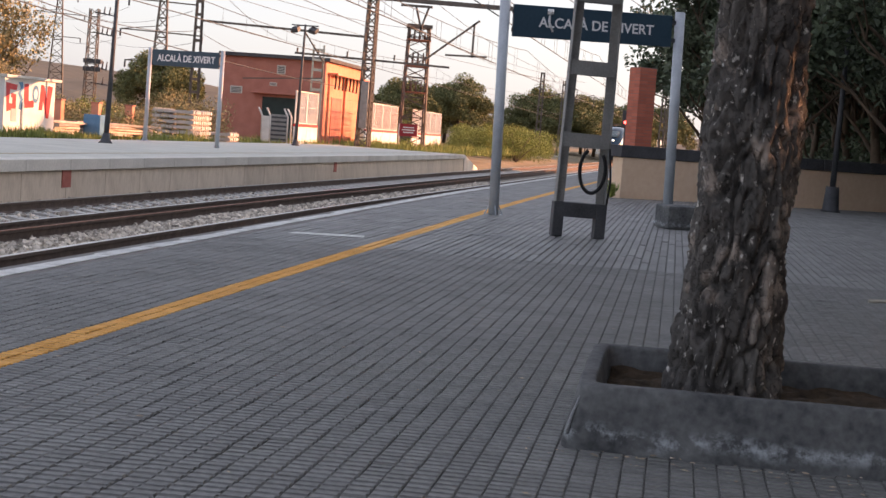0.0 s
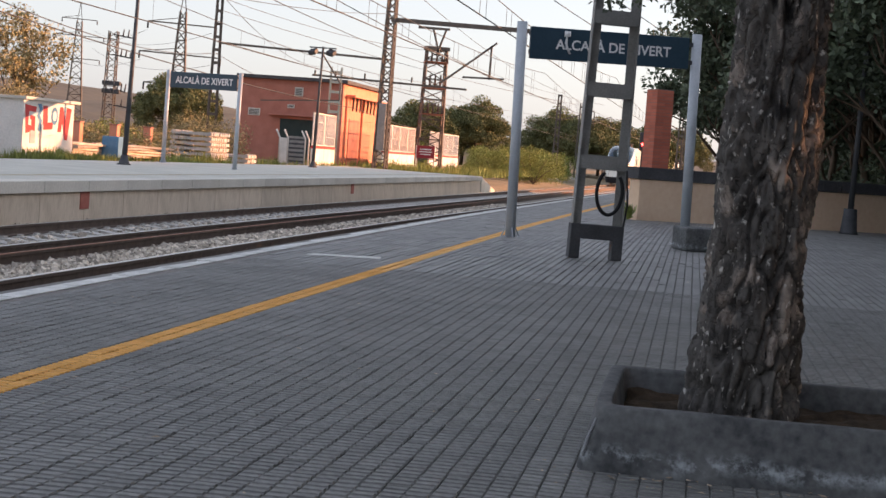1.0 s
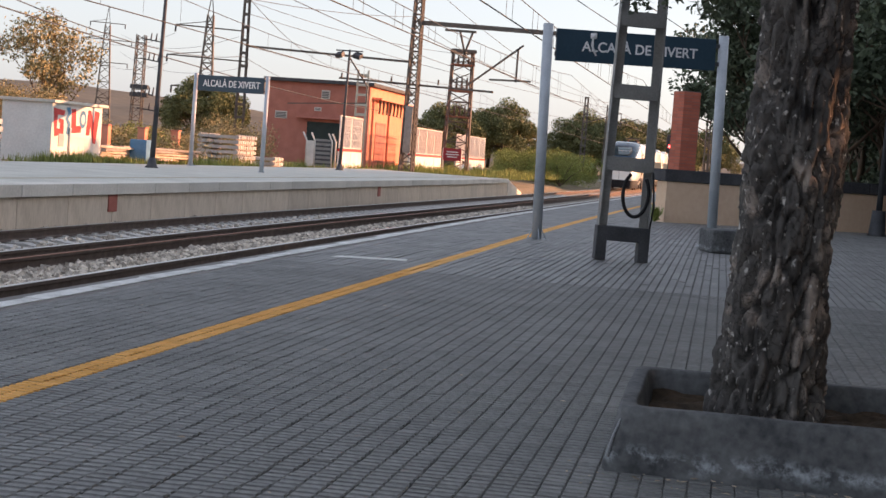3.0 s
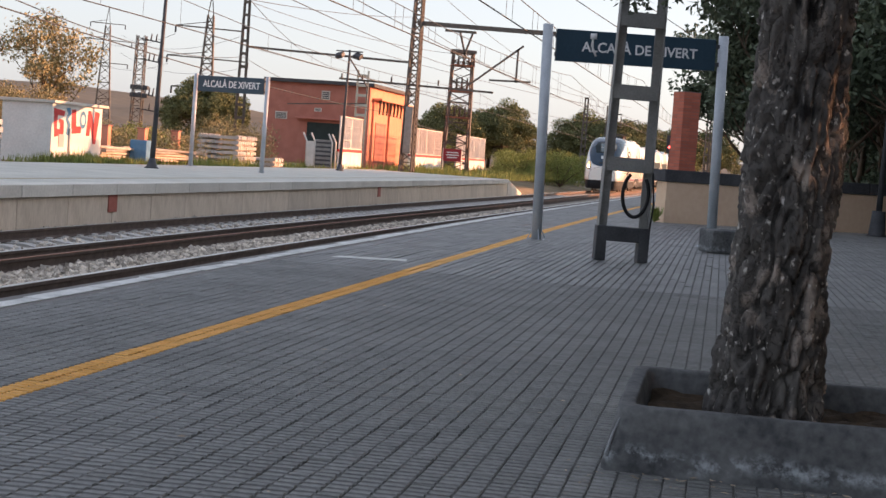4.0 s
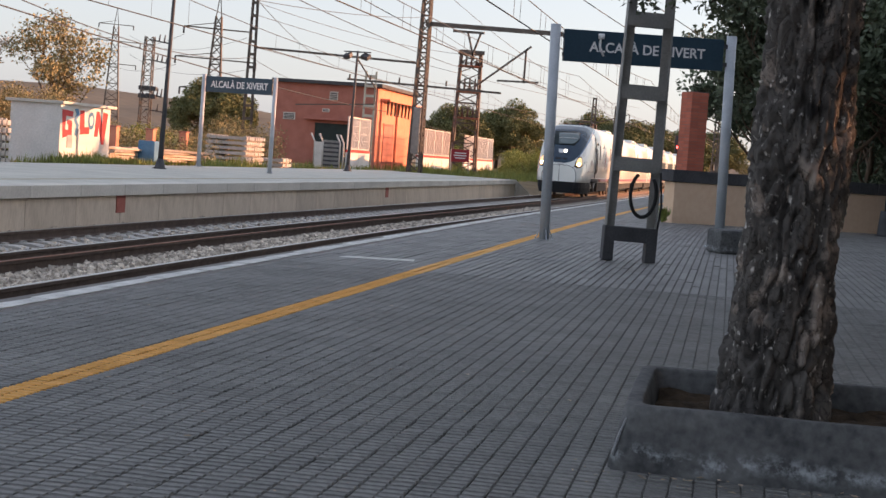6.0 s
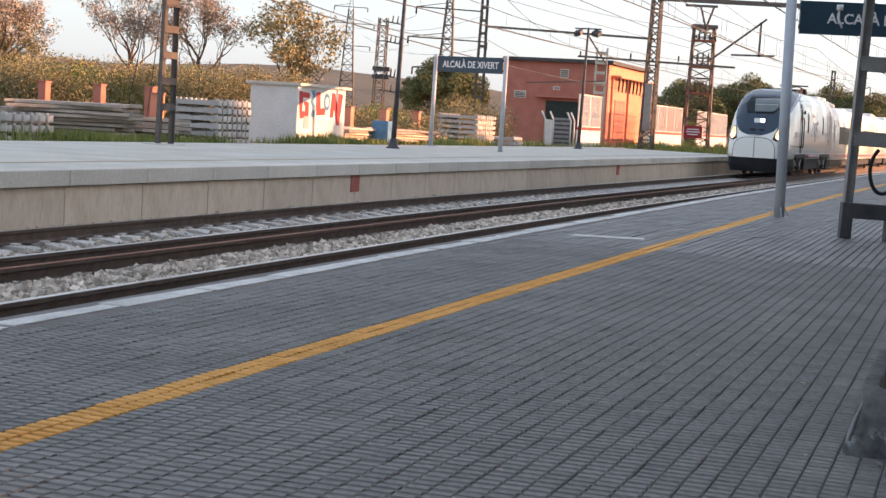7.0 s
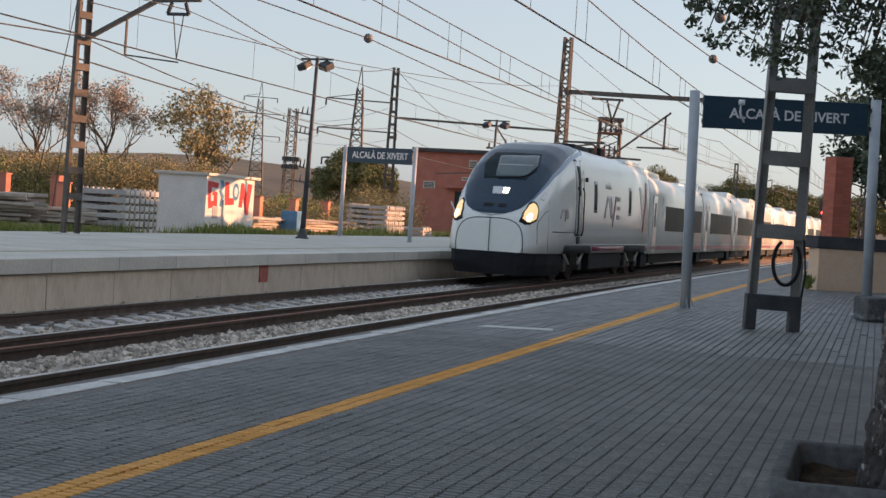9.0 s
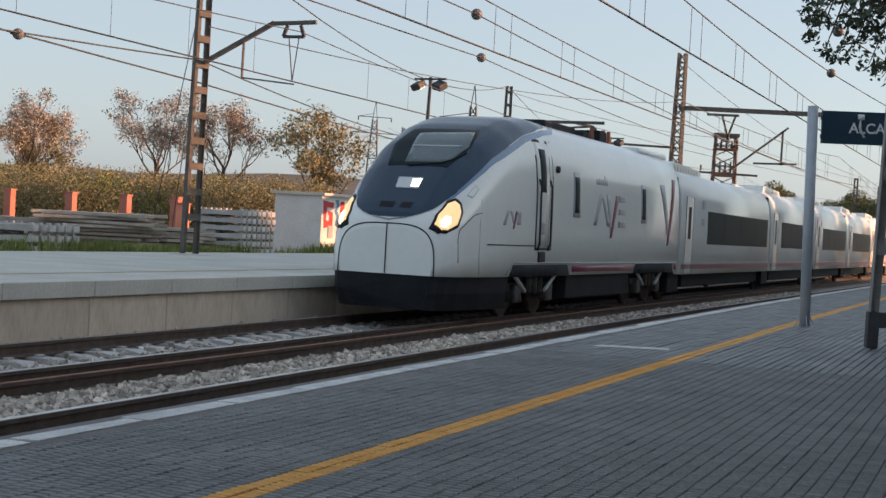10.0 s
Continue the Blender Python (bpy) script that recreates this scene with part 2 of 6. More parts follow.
def box(bm, x0, x1, y0, y1, z0, z1, bevel=0.0, m=None):
    v = bmesh.ops.create_cube(bm, size=1.0)["verts"]
    bmesh.ops.transform(bm, verts=v, matrix=(m or Matrix()) @ Matrix.LocRotScale(((x0 + x1) / 2, (y0 + y1) / 2, (z0 + z1) / 2), None, (abs(x1 - x0), abs(y1 - y0), abs(z1 - z0))))
    if bevel:
        es = list({e for q in v for e in q.link_edges})
        bmesh.ops.bevel(bm, geom=es, offset=bevel, segments=2, affect="EDGES", profile=0.6)
    return bm


def beam(bm, p, q, w, h=None):
    """A square bar from p to q."""
    p, q = Vector(p), Vector(q)
    d = q - p
    r = d.to_track_quat("Y", "Z").to_matrix().to_4x4()
    v = bmesh.ops.create_cube(bm, size=1.0)["verts"]
    bmesh.ops.transform(bm, verts=v, matrix=Matrix.Translation((p + q) / 2) @ r @ Matrix.Diagonal((w, d.length, h or w, 1)))
    return bm


def tube(bm, pts, r, seg=8, r2=None, cap=True):
    """A round tube along pts that may taper to r2."""
    pts = [Vector(p) for p in pts]
    rings, n = [], len(pts)
    for i, p in enumerate(pts):
        d = (pts[min(i + 1, n - 1)] - pts[max(i - 1, 0)]).normalized()
        a = d.cross(Vector((0.31, 0.95, 0.05)) if abs(d.y) < 0.9 else Vector((1, 0, 0.1))).normalized()
        b = d.cross(a)
        rr = r + ((r2 if r2 is not None else r) - r) * i / max(n - 1, 1)
        rings.append([bm.verts.new(p + rr * (math.cos(k * 2 * math.pi / seg) * a + math.sin(k * 2 * math.pi / seg) * b)) for k in range(seg)])
    for u, w in zip(rings, rings[1:]):
        for k in range(seg):
            f = bm.faces.new((u[k], u[(k + 1) % seg], w[(k + 1) % seg], w[k]))
            f.smooth = True
    if cap:
        bm.faces.new(rings[0][::-1])
        bm.faces.new(rings[-1])
    return bm


def B():
    return bmesh.new()


def pydata(name, verts, faces, material):
    me = bpy.data.meshes.new(name)
    me.from_pydata(verts, [], faces)
    me.materials.append(material)
    me.update()
    return me


def words(name, text, size, material, parent, at, depth=0.006, label=""):
    """Lettering as a mesh, centred on its place."""
    cu = bpy.data.curves.new(name, "FONT")
    cu.body, cu.size, cu.extrude, cu.align_x, cu.align_y = text, size, depth, "CENTER", "CENTER"
    cu.offset = size * 0.018
    tmp = bpy.data.objects.new(name, cu)
    scene.collection.objects.link(tmp)
    me = bpy.data.meshes.new_from_object(tmp.evaluated_get(bpy.context.evaluated_depsgraph_get()))
    bpy.data.objects.remove(tmp)
    me.materials.clear()
    return part(name, me, material, parent, label, at)


def prism(bm, outline, axis, d0, d1):
    """A flat outline of (u, v) pairs pushed from d0 to d1 along the axis."""
    def place(u, v, d):
        return {"x": (d, u, v), "y": (u, d, v), "z": (u, v, d)}[axis]
    a = [bm.verts.new(place(u, v, d0)) for u, v in outline]
    b = [bm.verts.new(place(u, v, d1)) for u, v in outline]
    bm.faces.new(a)
    bm.faces.new(b[::-1])
    for i in range(len(a)):
        j = (i + 1) % len(a)
        bm.faces.new((a[i], b[i], b[j], a[j]))
    return bm


# ---- ground, platforms and track ----
RAIL_TOP, BED = -0.52, -0.74
BEND = 0.0205


def bend(y):
    """How far the line has swung to the right at y."""
    return BEND * (0.0 if y < 20 else (y - 20) ** 2 / 32 if y < 36 else y - 28)


def swept(bm, prof, y0, y1):
    """A profile of (x, z) pairs carried along the line, round its bend."""
    ys = [y0, *[y for y in (20, 24, 28, 32, 36) if y0 < y < y1], y1]
    rings = [[bm.verts.new((x + bend(y), y, z)) for x, z in prof] for y in ys]
    for u, w in zip(rings, rings[1:]):
        for k in range(len(prof)):
            bm.faces.new((u[k], u[(k + 1) % len(prof)], w[(k + 1) % len(prof)], w[k]))
    bm.faces.new(rings[0])
    bm.faces.new(rings[-1][::-1])
    return bm


EDGE, FAR_EDGE, FAR_Z, FAR_BACK = -4.53, -11.76, 0.13, -19.8


def ground():
    xs = [-2500, -600, -120, -60, -30, -20.6, -20.0, -13.0, -12.2, -11.5, -4.6, -4.2, 0, 8, 40, 200, 2500]
    zs = [0, 0, 0, 0, 0.02, 0.0, -0.1, -0.6, -0.80, -0.84, -0.84, -0.3, -0.06, -0.06, -0.06, 0, 0]
    ys = [-400, -60, -20, 0, 20, 40, 60, 80, 100, 130, 180, 260, 400, 800, 3000]
    v = [(x, y, z) for y in ys for x, z in zip(xs, zs)]
    n = len(xs)
    f = [(j * n + i, j * n + i + 1, (j + 1) * n + i + 1, (j + 1) * n + i) for j in range(len(ys) - 1) for i in range(n - 1)]
    ob = part("ground", pydata("ground", v, f, EARTH), None)
    tagged(ob, "dry brown earth with sparse weeds", "ground", kind="structure")


def rail(x, top, label, cut=(-60, 420)):
    """A flat-bottomed rail: foot, web and head, with a worn running surface."""
    root = empty("rail", pose(x, 0, 0), label, "rail", "rails of the line", "structure")
    z = RAIL_TOP
    prof = [(-0.07, z - 0.172), (0.07, z - 0.172), (0.07, z - 0.16), (0.012, z - 0.135), (0.010, z - 0.05), (0.036, z - 0.04), (0.036, z - 0.006), (-0.036, z - 0.006), (-0.036, z - 0.04), (-0.010, z - 0.05), (-0.012, z - 0.135), (-0.07, z - 0.16)]
    part("rail_web", swept(B(), prof, *cut), RAILSIDE, root)
    part("rail_head", swept(B(), [(-0.035, z - 0.006), (0.035, z - 0.006), (0.035, z), (-0.035, z)], *cut), top, root)


def track(x):
    for k in range(-6, 150):
        y = k * 0.6 + 2.0
        ob = new("sleeper", sleeper_mesh())
        ob.matrix_basis = pose(x + bend(y), y, RAIL_TOP - 0.172)
        tagged(ob, "grey concrete sleeper bedded in ballast", "sleeper", "sleepers of the track")


SLEEPER_ME = []


def sleeper_mesh():
    if not SLEEPER_ME:
        bm = prism(B(), [(-1.3, -0.2), (1.3, -0.2), (1.3, 0.0), (0.55, 0.0), (0.4, -0.03), (-0.4, -0.03), (-0.55, 0.0), (-1.3, 0.0)], "y", -0.14, 0.14)
        for sx in (-0.87, 0.87):
            for d in (-0.11, 0.11):
                box(bm, sx + d - 0.035, sx + d + 0.035, -0.06, 0.06, 0, 0.03)
        me = bpy.data.meshes.new("sleeper")
        bmesh.ops.recalc_face_normals(bm, faces=bm.faces)
        bm.to_mesh(me)
        bm.free()
        me.materials.append(SLEEPER)
        SLEEPER_ME.append(me)
    return SLEEPER_ME[0]


def ballast():
    xs = np.array([-11.9, -11.4, -10.9, -10.0, -9.1, -8.6, -8.2, -7.7, -7.1, -6.3, -5.4, -4.9, -4.6])
    zs = np.array([-0.66, -0.70, -0.73, -0.74, -0.73, -0.71, -0.68, -0.69, -0.72, -0.73, -0.74, -0.74, -0.74])
    ys = np.linspace(-40, 420, 230)
    v = [(float(x) + bend(float(y)), float(y), float(z + 0.02 * noise.noise((x * 3, y * 2, 0)))) for y in ys for x, z in zip(xs, zs)]
    n = len(xs)
    f = [(j * n + i, j * n + i + 1, (j + 1) * n + i + 1, (j + 1) * n + i) for j in range(len(ys) - 1) for i in range(n - 1)]
    bed = part("ballast_bed", pydata("ballast_bed", v, f, BALLASTBED), None)
    tagged(bed, "grey crushed stone ballast under the tracks", "ballast", kind="structure")
    rng = np.random.default_rng(5)
    # loose stones, denser close by
    cube = np.array([(-1, -1, -1), (1, -1, -1), (1, 1, -1), (-1, 1, -1), (-1, -1, 1), (1, -1, 1), (1, 1, 1), (-1, 1, 1)], float)
    quads = np.array([(0, 3, 2, 1), (4, 5, 6, 7), (0, 1, 5, 4), (1, 2, 6, 5), (2, 3, 7, 6), (3, 0, 4, 7)])
    V, F, c = [], [], 0
    for x0, x1, y0, y1, n in ((-8.45, -7.2, 8, 30, 5200), (-8.45, -7.2, 30, 60, 3200), (-9.0, -8.6, 8, 30, 900), (-10.8, -9.2, 10, 40, 1300), (-11.75, -11.05, 8, 60, 3000), (-7.0, -6.0, 8, 40, 1500)):
        for _ in range(n):
            x, y = rng.uniform(x0, x1), rng.uniform(y0, y1)
            s = rng.uniform(0.016, 0.040)
            q = cube * s * rng.uniform(0.55, 1.25, 3) * rng.uniform(0.7, 1.15, (8, 1))
            e = Euler(rng.uniform(0, 6.3, 3)).to_matrix()
            base = float(np.interp(x, xs, zs))
            V.append(q @ np.array(e).T + (x + bend(y), y, base + rng.uniform(0.0, 0.03)))
            F.append(quads + c)
            c += 8
    st = part("ballast_stones", pydata("ballast_stones", np.concatenate(V).tolist(), np.concatenate(F).tolist(), BALLAST), bed)
    tagged(st, "loose pale ballast stones", "", kind="stuff")


def near_platform():
    root = part("platform_near", swept(B(), [(EDGE + 0.03, -0.83), (60, -0.83), (60, -0.011), (EDGE + 0.12, -0.011), (EDGE + 0.12, -0.14), (EDGE + 0.03, -0.14)], -40, 92), JOINT)
    tagged(root, "grey grooved paver platform with a yellow line", "platform", kind="structure")
    part("edge_stone", swept(B(), [(EDGE, -0.13), (-4.195, -0.13), (-4.195, -0.004), (EDGE + 0.012, -0.004), (EDGE, -0.016)], -40, 92), COPING, root, "stone platform edge")
    return root


def white_edge(root):
    rng = random.Random(3)
    y = 2.0
    while y < 80:
        ln = 0.98
        w0, w1 = -4.44 + rng.uniform(-0.01, 0.02), -4.275 + rng.uniform(-0.015, 0.01)
        o = [(w0, y), (w1, y + rng.uniform(0, 0.05)), (w1, y + ln), (w0 + rng.uniform(0, 0.05), y + ln)]
        part("painted_slab", prism(B(), [(a + bend(b), b) for a, b in o], "z", -0.004, 0.003), WHITEPAINT, root)
        y += ln + rng.uniform(0.01, 0.05)


def far_platform():
    root = part("platform_far", box(B(), FAR_BACK, FAR_EDGE - 0.12, -60, 83.5, -0.83, FAR_Z), FARPAVE)
    tagged(root, "pale concrete platform across the tracks", "platform", kind="structure")
    me = box(B(), -0.0, 0.09, 0.012, 2.03, -0.88, -0.10, 0.006)
    panel = part("wall_panel", me, PANELCONC, root, at=pose(FAR_EDGE - 0.12, -0.68, 0))
    cop = part("coping_stone", box(B(), 0, 0.5, 0.008, 2.034, -0.085, FAR_Z + 0.006, 0.012), CONCRETE, root, at=pose(FAR_EDGE - 0.44, -0.70, 0))
    for k in range(-10, 41):
        if k == 0:
            continue
        y = -0.68 + 2.04 * k
        for src in (panel, cop):
            c = new(src.name.split(".")[0], src.data)
            c.parent = root
            c.matrix_basis = Matrix.Translation((0, 2.04 * k, 0)) @ src.matrix_basis
    # faint yellow warning line and the end ramp
    part("warning_line", box(B(), -13.35, -13.2, -60, 82, FAR_Z, FAR_Z + 0.004), mat("faded_yellow_paint", (0.34, 0.29, 0.18), (0.45, 0.36, 0.20), 1, 0.85, 0.1), root, "faded yellow warning line")
    part("end_ramp", prism(B(), [(83.5, -0.8), (83.5, FAR_Z - 0.02), (89.5, -0.72), (89.5, -0.8)], "x", FAR_BACK + 5, FAR_EDGE - 0.05), CONCRETE, root, "sloping concrete end ramp")
    for y in (27.65, 51.0, 9.5):
        part("red_marker", box(B(), FAR_EDGE - 0.04, FAR_EDGE - 0.01, y, y + 0.42, -0.43, -0.08, 0.004), mat("faded_red_plate", (0.35, 0.10, 0.08), (0.48, 0.17, 0.13), 5, 0.7, 0.1), root, "faded red plate")


PLATFORM = near_platform()
ground()
ballast()
rail(-5.40, RAILTOP, "polished steel rail beside the platform")
rail(-7.10, RAILTOP, "polished steel rail on grey ballast")
rail(-8.55, RAILRUST, "rust red rail lying between the tracks")
rail(-9.13, RAILTOP, "dark steel rail of the through track")
rail(-10.95, RAILTOP, "dark steel rail of the through track")
track(-10.04)
track(-6.25)
far_platform()
white_edge(PLATFORM)


# ---- the train ----
TRAIN_X = -10.04
ZB = 0.80          # lower edge of the painted body above the rail
NOSE_TOP = ((0.0, 1.60), (0.04, 1.74), (0.12, 1.87), (0.30, 2.03), (0.7, 2.34), (1.3, 2.80), (2.0, 3.27), (2.8, 3.62), (3.6, 3.83), (4.6, 3.93), (5.6, 3.92), (60, 3.88))
NOSE_HALF = ((0.0, 0.86), (0.05, 0.97), (0.15, 1.07), (0.4, 1.19), (1.2, 1.33), (2.2, 1.40), (3.5, 1.42), (60, 1.42))


def section(s):
    """Roof height, half width and squareness of the body s metres behind the tip."""
    zt, hw = float(np.interp(s, *zip(*NOSE_TOP))), float(np.interp(s, *zip(*NOSE_HALF)))
    return zt, hw, 3.6 + 1.4 * min(s / 4.5, 1.0)


def skin(s, a, off=0.0):
    """The nose's surface: s metres behind the tip, a from -90 (left sill) over the roof to 90 (right sill)."""
    zt, hw, n = section(s)
    r = radians(a)
    c, q = abs(math.cos(r)), abs(math.sin(r))
    x = math.copysign(hw * q ** (2 / n), math.sin(r))
    z = ZB + (zt - ZB) * c ** (2 / n)
    o = Vector((x, 0, z - ZB - 0.35))
    if o.length > 0:
        o.normalize()
    o.y = -0.9 * max(0.0, 1 - s / 4.0)
    return Vector((x, s, z)) + off * o.normalized()


def flank(s, z, sx, off=0.0):
    """A point of the body's side wall at height z."""
    zt, hw, n = section(s)
    k = min(1.0, max(0.0, (z - ZB) / (zt - ZB)))
    return Vector((sx * (hw * (1 - k ** n) ** (1 / n) + off), s, z))


def flank_plate(corners, sx, off, nu=3, nv=6):
    """A plate that follows the side wall; corners are four (s, z) pairs in turn."""
    bm = B()
    a, b, c, d = [Vector(q) for q in corners]
    rows = []
    for i in range(nu + 1):
        lo, hi = a.lerp(b, i / nu), d.lerp(c, i / nu)
        rows.append([bm.verts.new(flank(*lo.lerp(hi, k / nv), sx, off)) for k in range(nv + 1)])
    for p, q in zip(rows, rows[1:]):
        for k in range(nv):
            bm.faces.new((p[k], p[k + 1], q[k + 1], q[k])).smooth = True
    rim = [e for e in bm.edges if e.is_boundary]
    made = bmesh.ops.extrude_edge_only(bm, edges=rim)["geom"]
    for v in made:
        if isinstance(v, bmesh.types.BMVert):
            v.co.x -= sx * (off + 0.01)
    return bm


def rect(y0, y1, z0, z1):
    return [(y0, z0), (y1, z0), (y1, z1), (y0, z1)]


def nose_plate(outline, off, scale=1.0):
    """A plate on the nose bounded by (s, a) pairs."""
    bm = B()
    pts = []
    for (s0, a0), (s1, a1) in zip(outline, outline[1:] + outline[:1]):
        pts.extend((s0 + (s1 - s0) * k / 4, a0 + (a1 - a0) * k / 4) for k in range(4))
    cs, ca = sum(q[0] for q in outline) / len(outline), sum(q[1] for q in outline) / len(outline)
    rings = [[bm.verts.new(skin(cs + (q[0] - cs) * k / 5 * scale, ca + (q[1] - ca) * k / 5 * scale, off)) for q in pts] for k in range(1, 6)]
    hub = bm.verts.new(skin(cs, ca, off))
    n = len(pts)
    for k in range(n):
        bm.faces.new((hub, rings[0][k], rings[0][(k + 1) % n])).smooth = True
        for u, w in zip(rings, rings[1:]):
            bm.faces.new((u[k], w[k], w[(k + 1) % n], u[(k + 1) % n])).smooth = True
        bm.faces.new((rings[-1][k], bm.verts.new(skin(*[c + (q - c) * scale for q, c in zip(pts[k], (cs, ca))], -0.01)), rings[-1][(k + 1) % n]))
    return bm


def patch(s0, s1, a0, a1, ns, na, off, ease=1):
    """A piece of the nose's surface. Its bounds may be numbers or functions of the other way's share."""
    bm = B()
    rows = []
    for i in range(ns + 1):
        u = (i / ns) ** ease
        row = []
        for k in range(na + 1):
            w = k / na
            lo, hi = (s0(w) if callable(s0) else s0), (s1(w) if callable(s1) else s1)
            s = lo + (hi - lo) * u
            la, ha = (a0(u) if callable(a0) else a0), (a1(u) if callable(a1) else a1)
            row.append(bm.verts.new(skin(s, la + (ha - la) * w, off)))
        rows.append(row)
    for p, q in zip(rows, rows[1:]):
        for k in range(na):
            f = bm.faces.new((p[k], p[k + 1], q[k + 1], q[k]))
            f.smooth = True
    return bm


def ribbon(points, width, off=0.008):
    """A narrow line along the nose's surface through (s, a) points."""
    bm = B()
    pts = [skin(s, a, off) for s, a in points]
    tube(bm, pts, width / 2, 5)
    return bm


OILY = mat("oily_bogie_steel", (0.025, 0.025, 0.026), (0.16, 0.15, 0.14), 7, 0.5, 0.2, 0.4)


def bogie(parent, y):
    """Two side frames joined by a bolster, with springs, dampers, axle boxes and two wheelsets."""
    ob = part("bogie", box(B(), -1.0, 1.0, y - 0.25, y + 0.25, 0.42, 0.66, 0.04), OILY, parent)
    for sx in (-1, 1):
        part("side_frame", box(B(), sx * 1.12 - 0.07, sx * 1.12 + 0.07, y - 1.5, y + 1.5, 0.50, 0.66, 0.02), OILY, ob)
        for d in (-0.35, 0.0, 0.35):
            part("spring", tube(B(), [(sx * 1.25, y + d, 0.45), (sx * 1.25, y + d, 0.92)], 0.085, 10), OILY, ob)
        for d in (-1, 1):
            part("damper", tube(B(), [(sx * 1.30, y + 1.45 * d, 0.88), (sx * 1.30, y + 0.62 * d, 0.50)], 0.04, 8), PANELLAMP, ob)
            part("axle_box", box(B(), sx * 1.2 - 0.1, sx * 1.2 + 0.1, y + d - 0.2, y + d + 0.2, 0.28, 0.62, 0.05), OILY, ob)
    for d in (-1.0, 1.0):
        part("axle", tube(B(), [(-1.0, y + d, 0.46), (1.0, y + d, 0.46)], 0.08, 10), RAILSIDE, ob)
        for sx in (-1, 1):
            part("wheel", tube(B(), [(sx * 0.84, y + d, 0.46), (sx * 0.97, y + d, 0.46)], 0.46, 24), RAILSIDE, ob)


def body_shell(length, top, half, z0, n=5.8, end0=0.0):
    bm = B()
    rings = []
    for y, k in ((0, 0.975), (0.10, 1.0), (length - 0.10, 1.0), (length, 0.975)):
        ring = []
        for i in range(33):
            r = radians(-90 + 180 * i / 32)
            c, q = abs(math.cos(r)), abs(math.sin(r))
            ring.append(bm.verts.new((math.copysign(half * k * q ** (2 / n), math.sin(r)), y, z0 + (top - z0) * k * c ** (2 / n))))
        rings.append(ring)
    for u, w in zip(rings, rings[1:]):
        for k in range(32):
            bm.faces.new((u[k], u[k + 1], w[k + 1], w[k])).smooth = True
        bm.faces.new((u[0], w[0], w[-1], u[-1]))
    bm.faces.new(rings[0])
    bm.faces.new(rings[-1][::-1])
    return bm


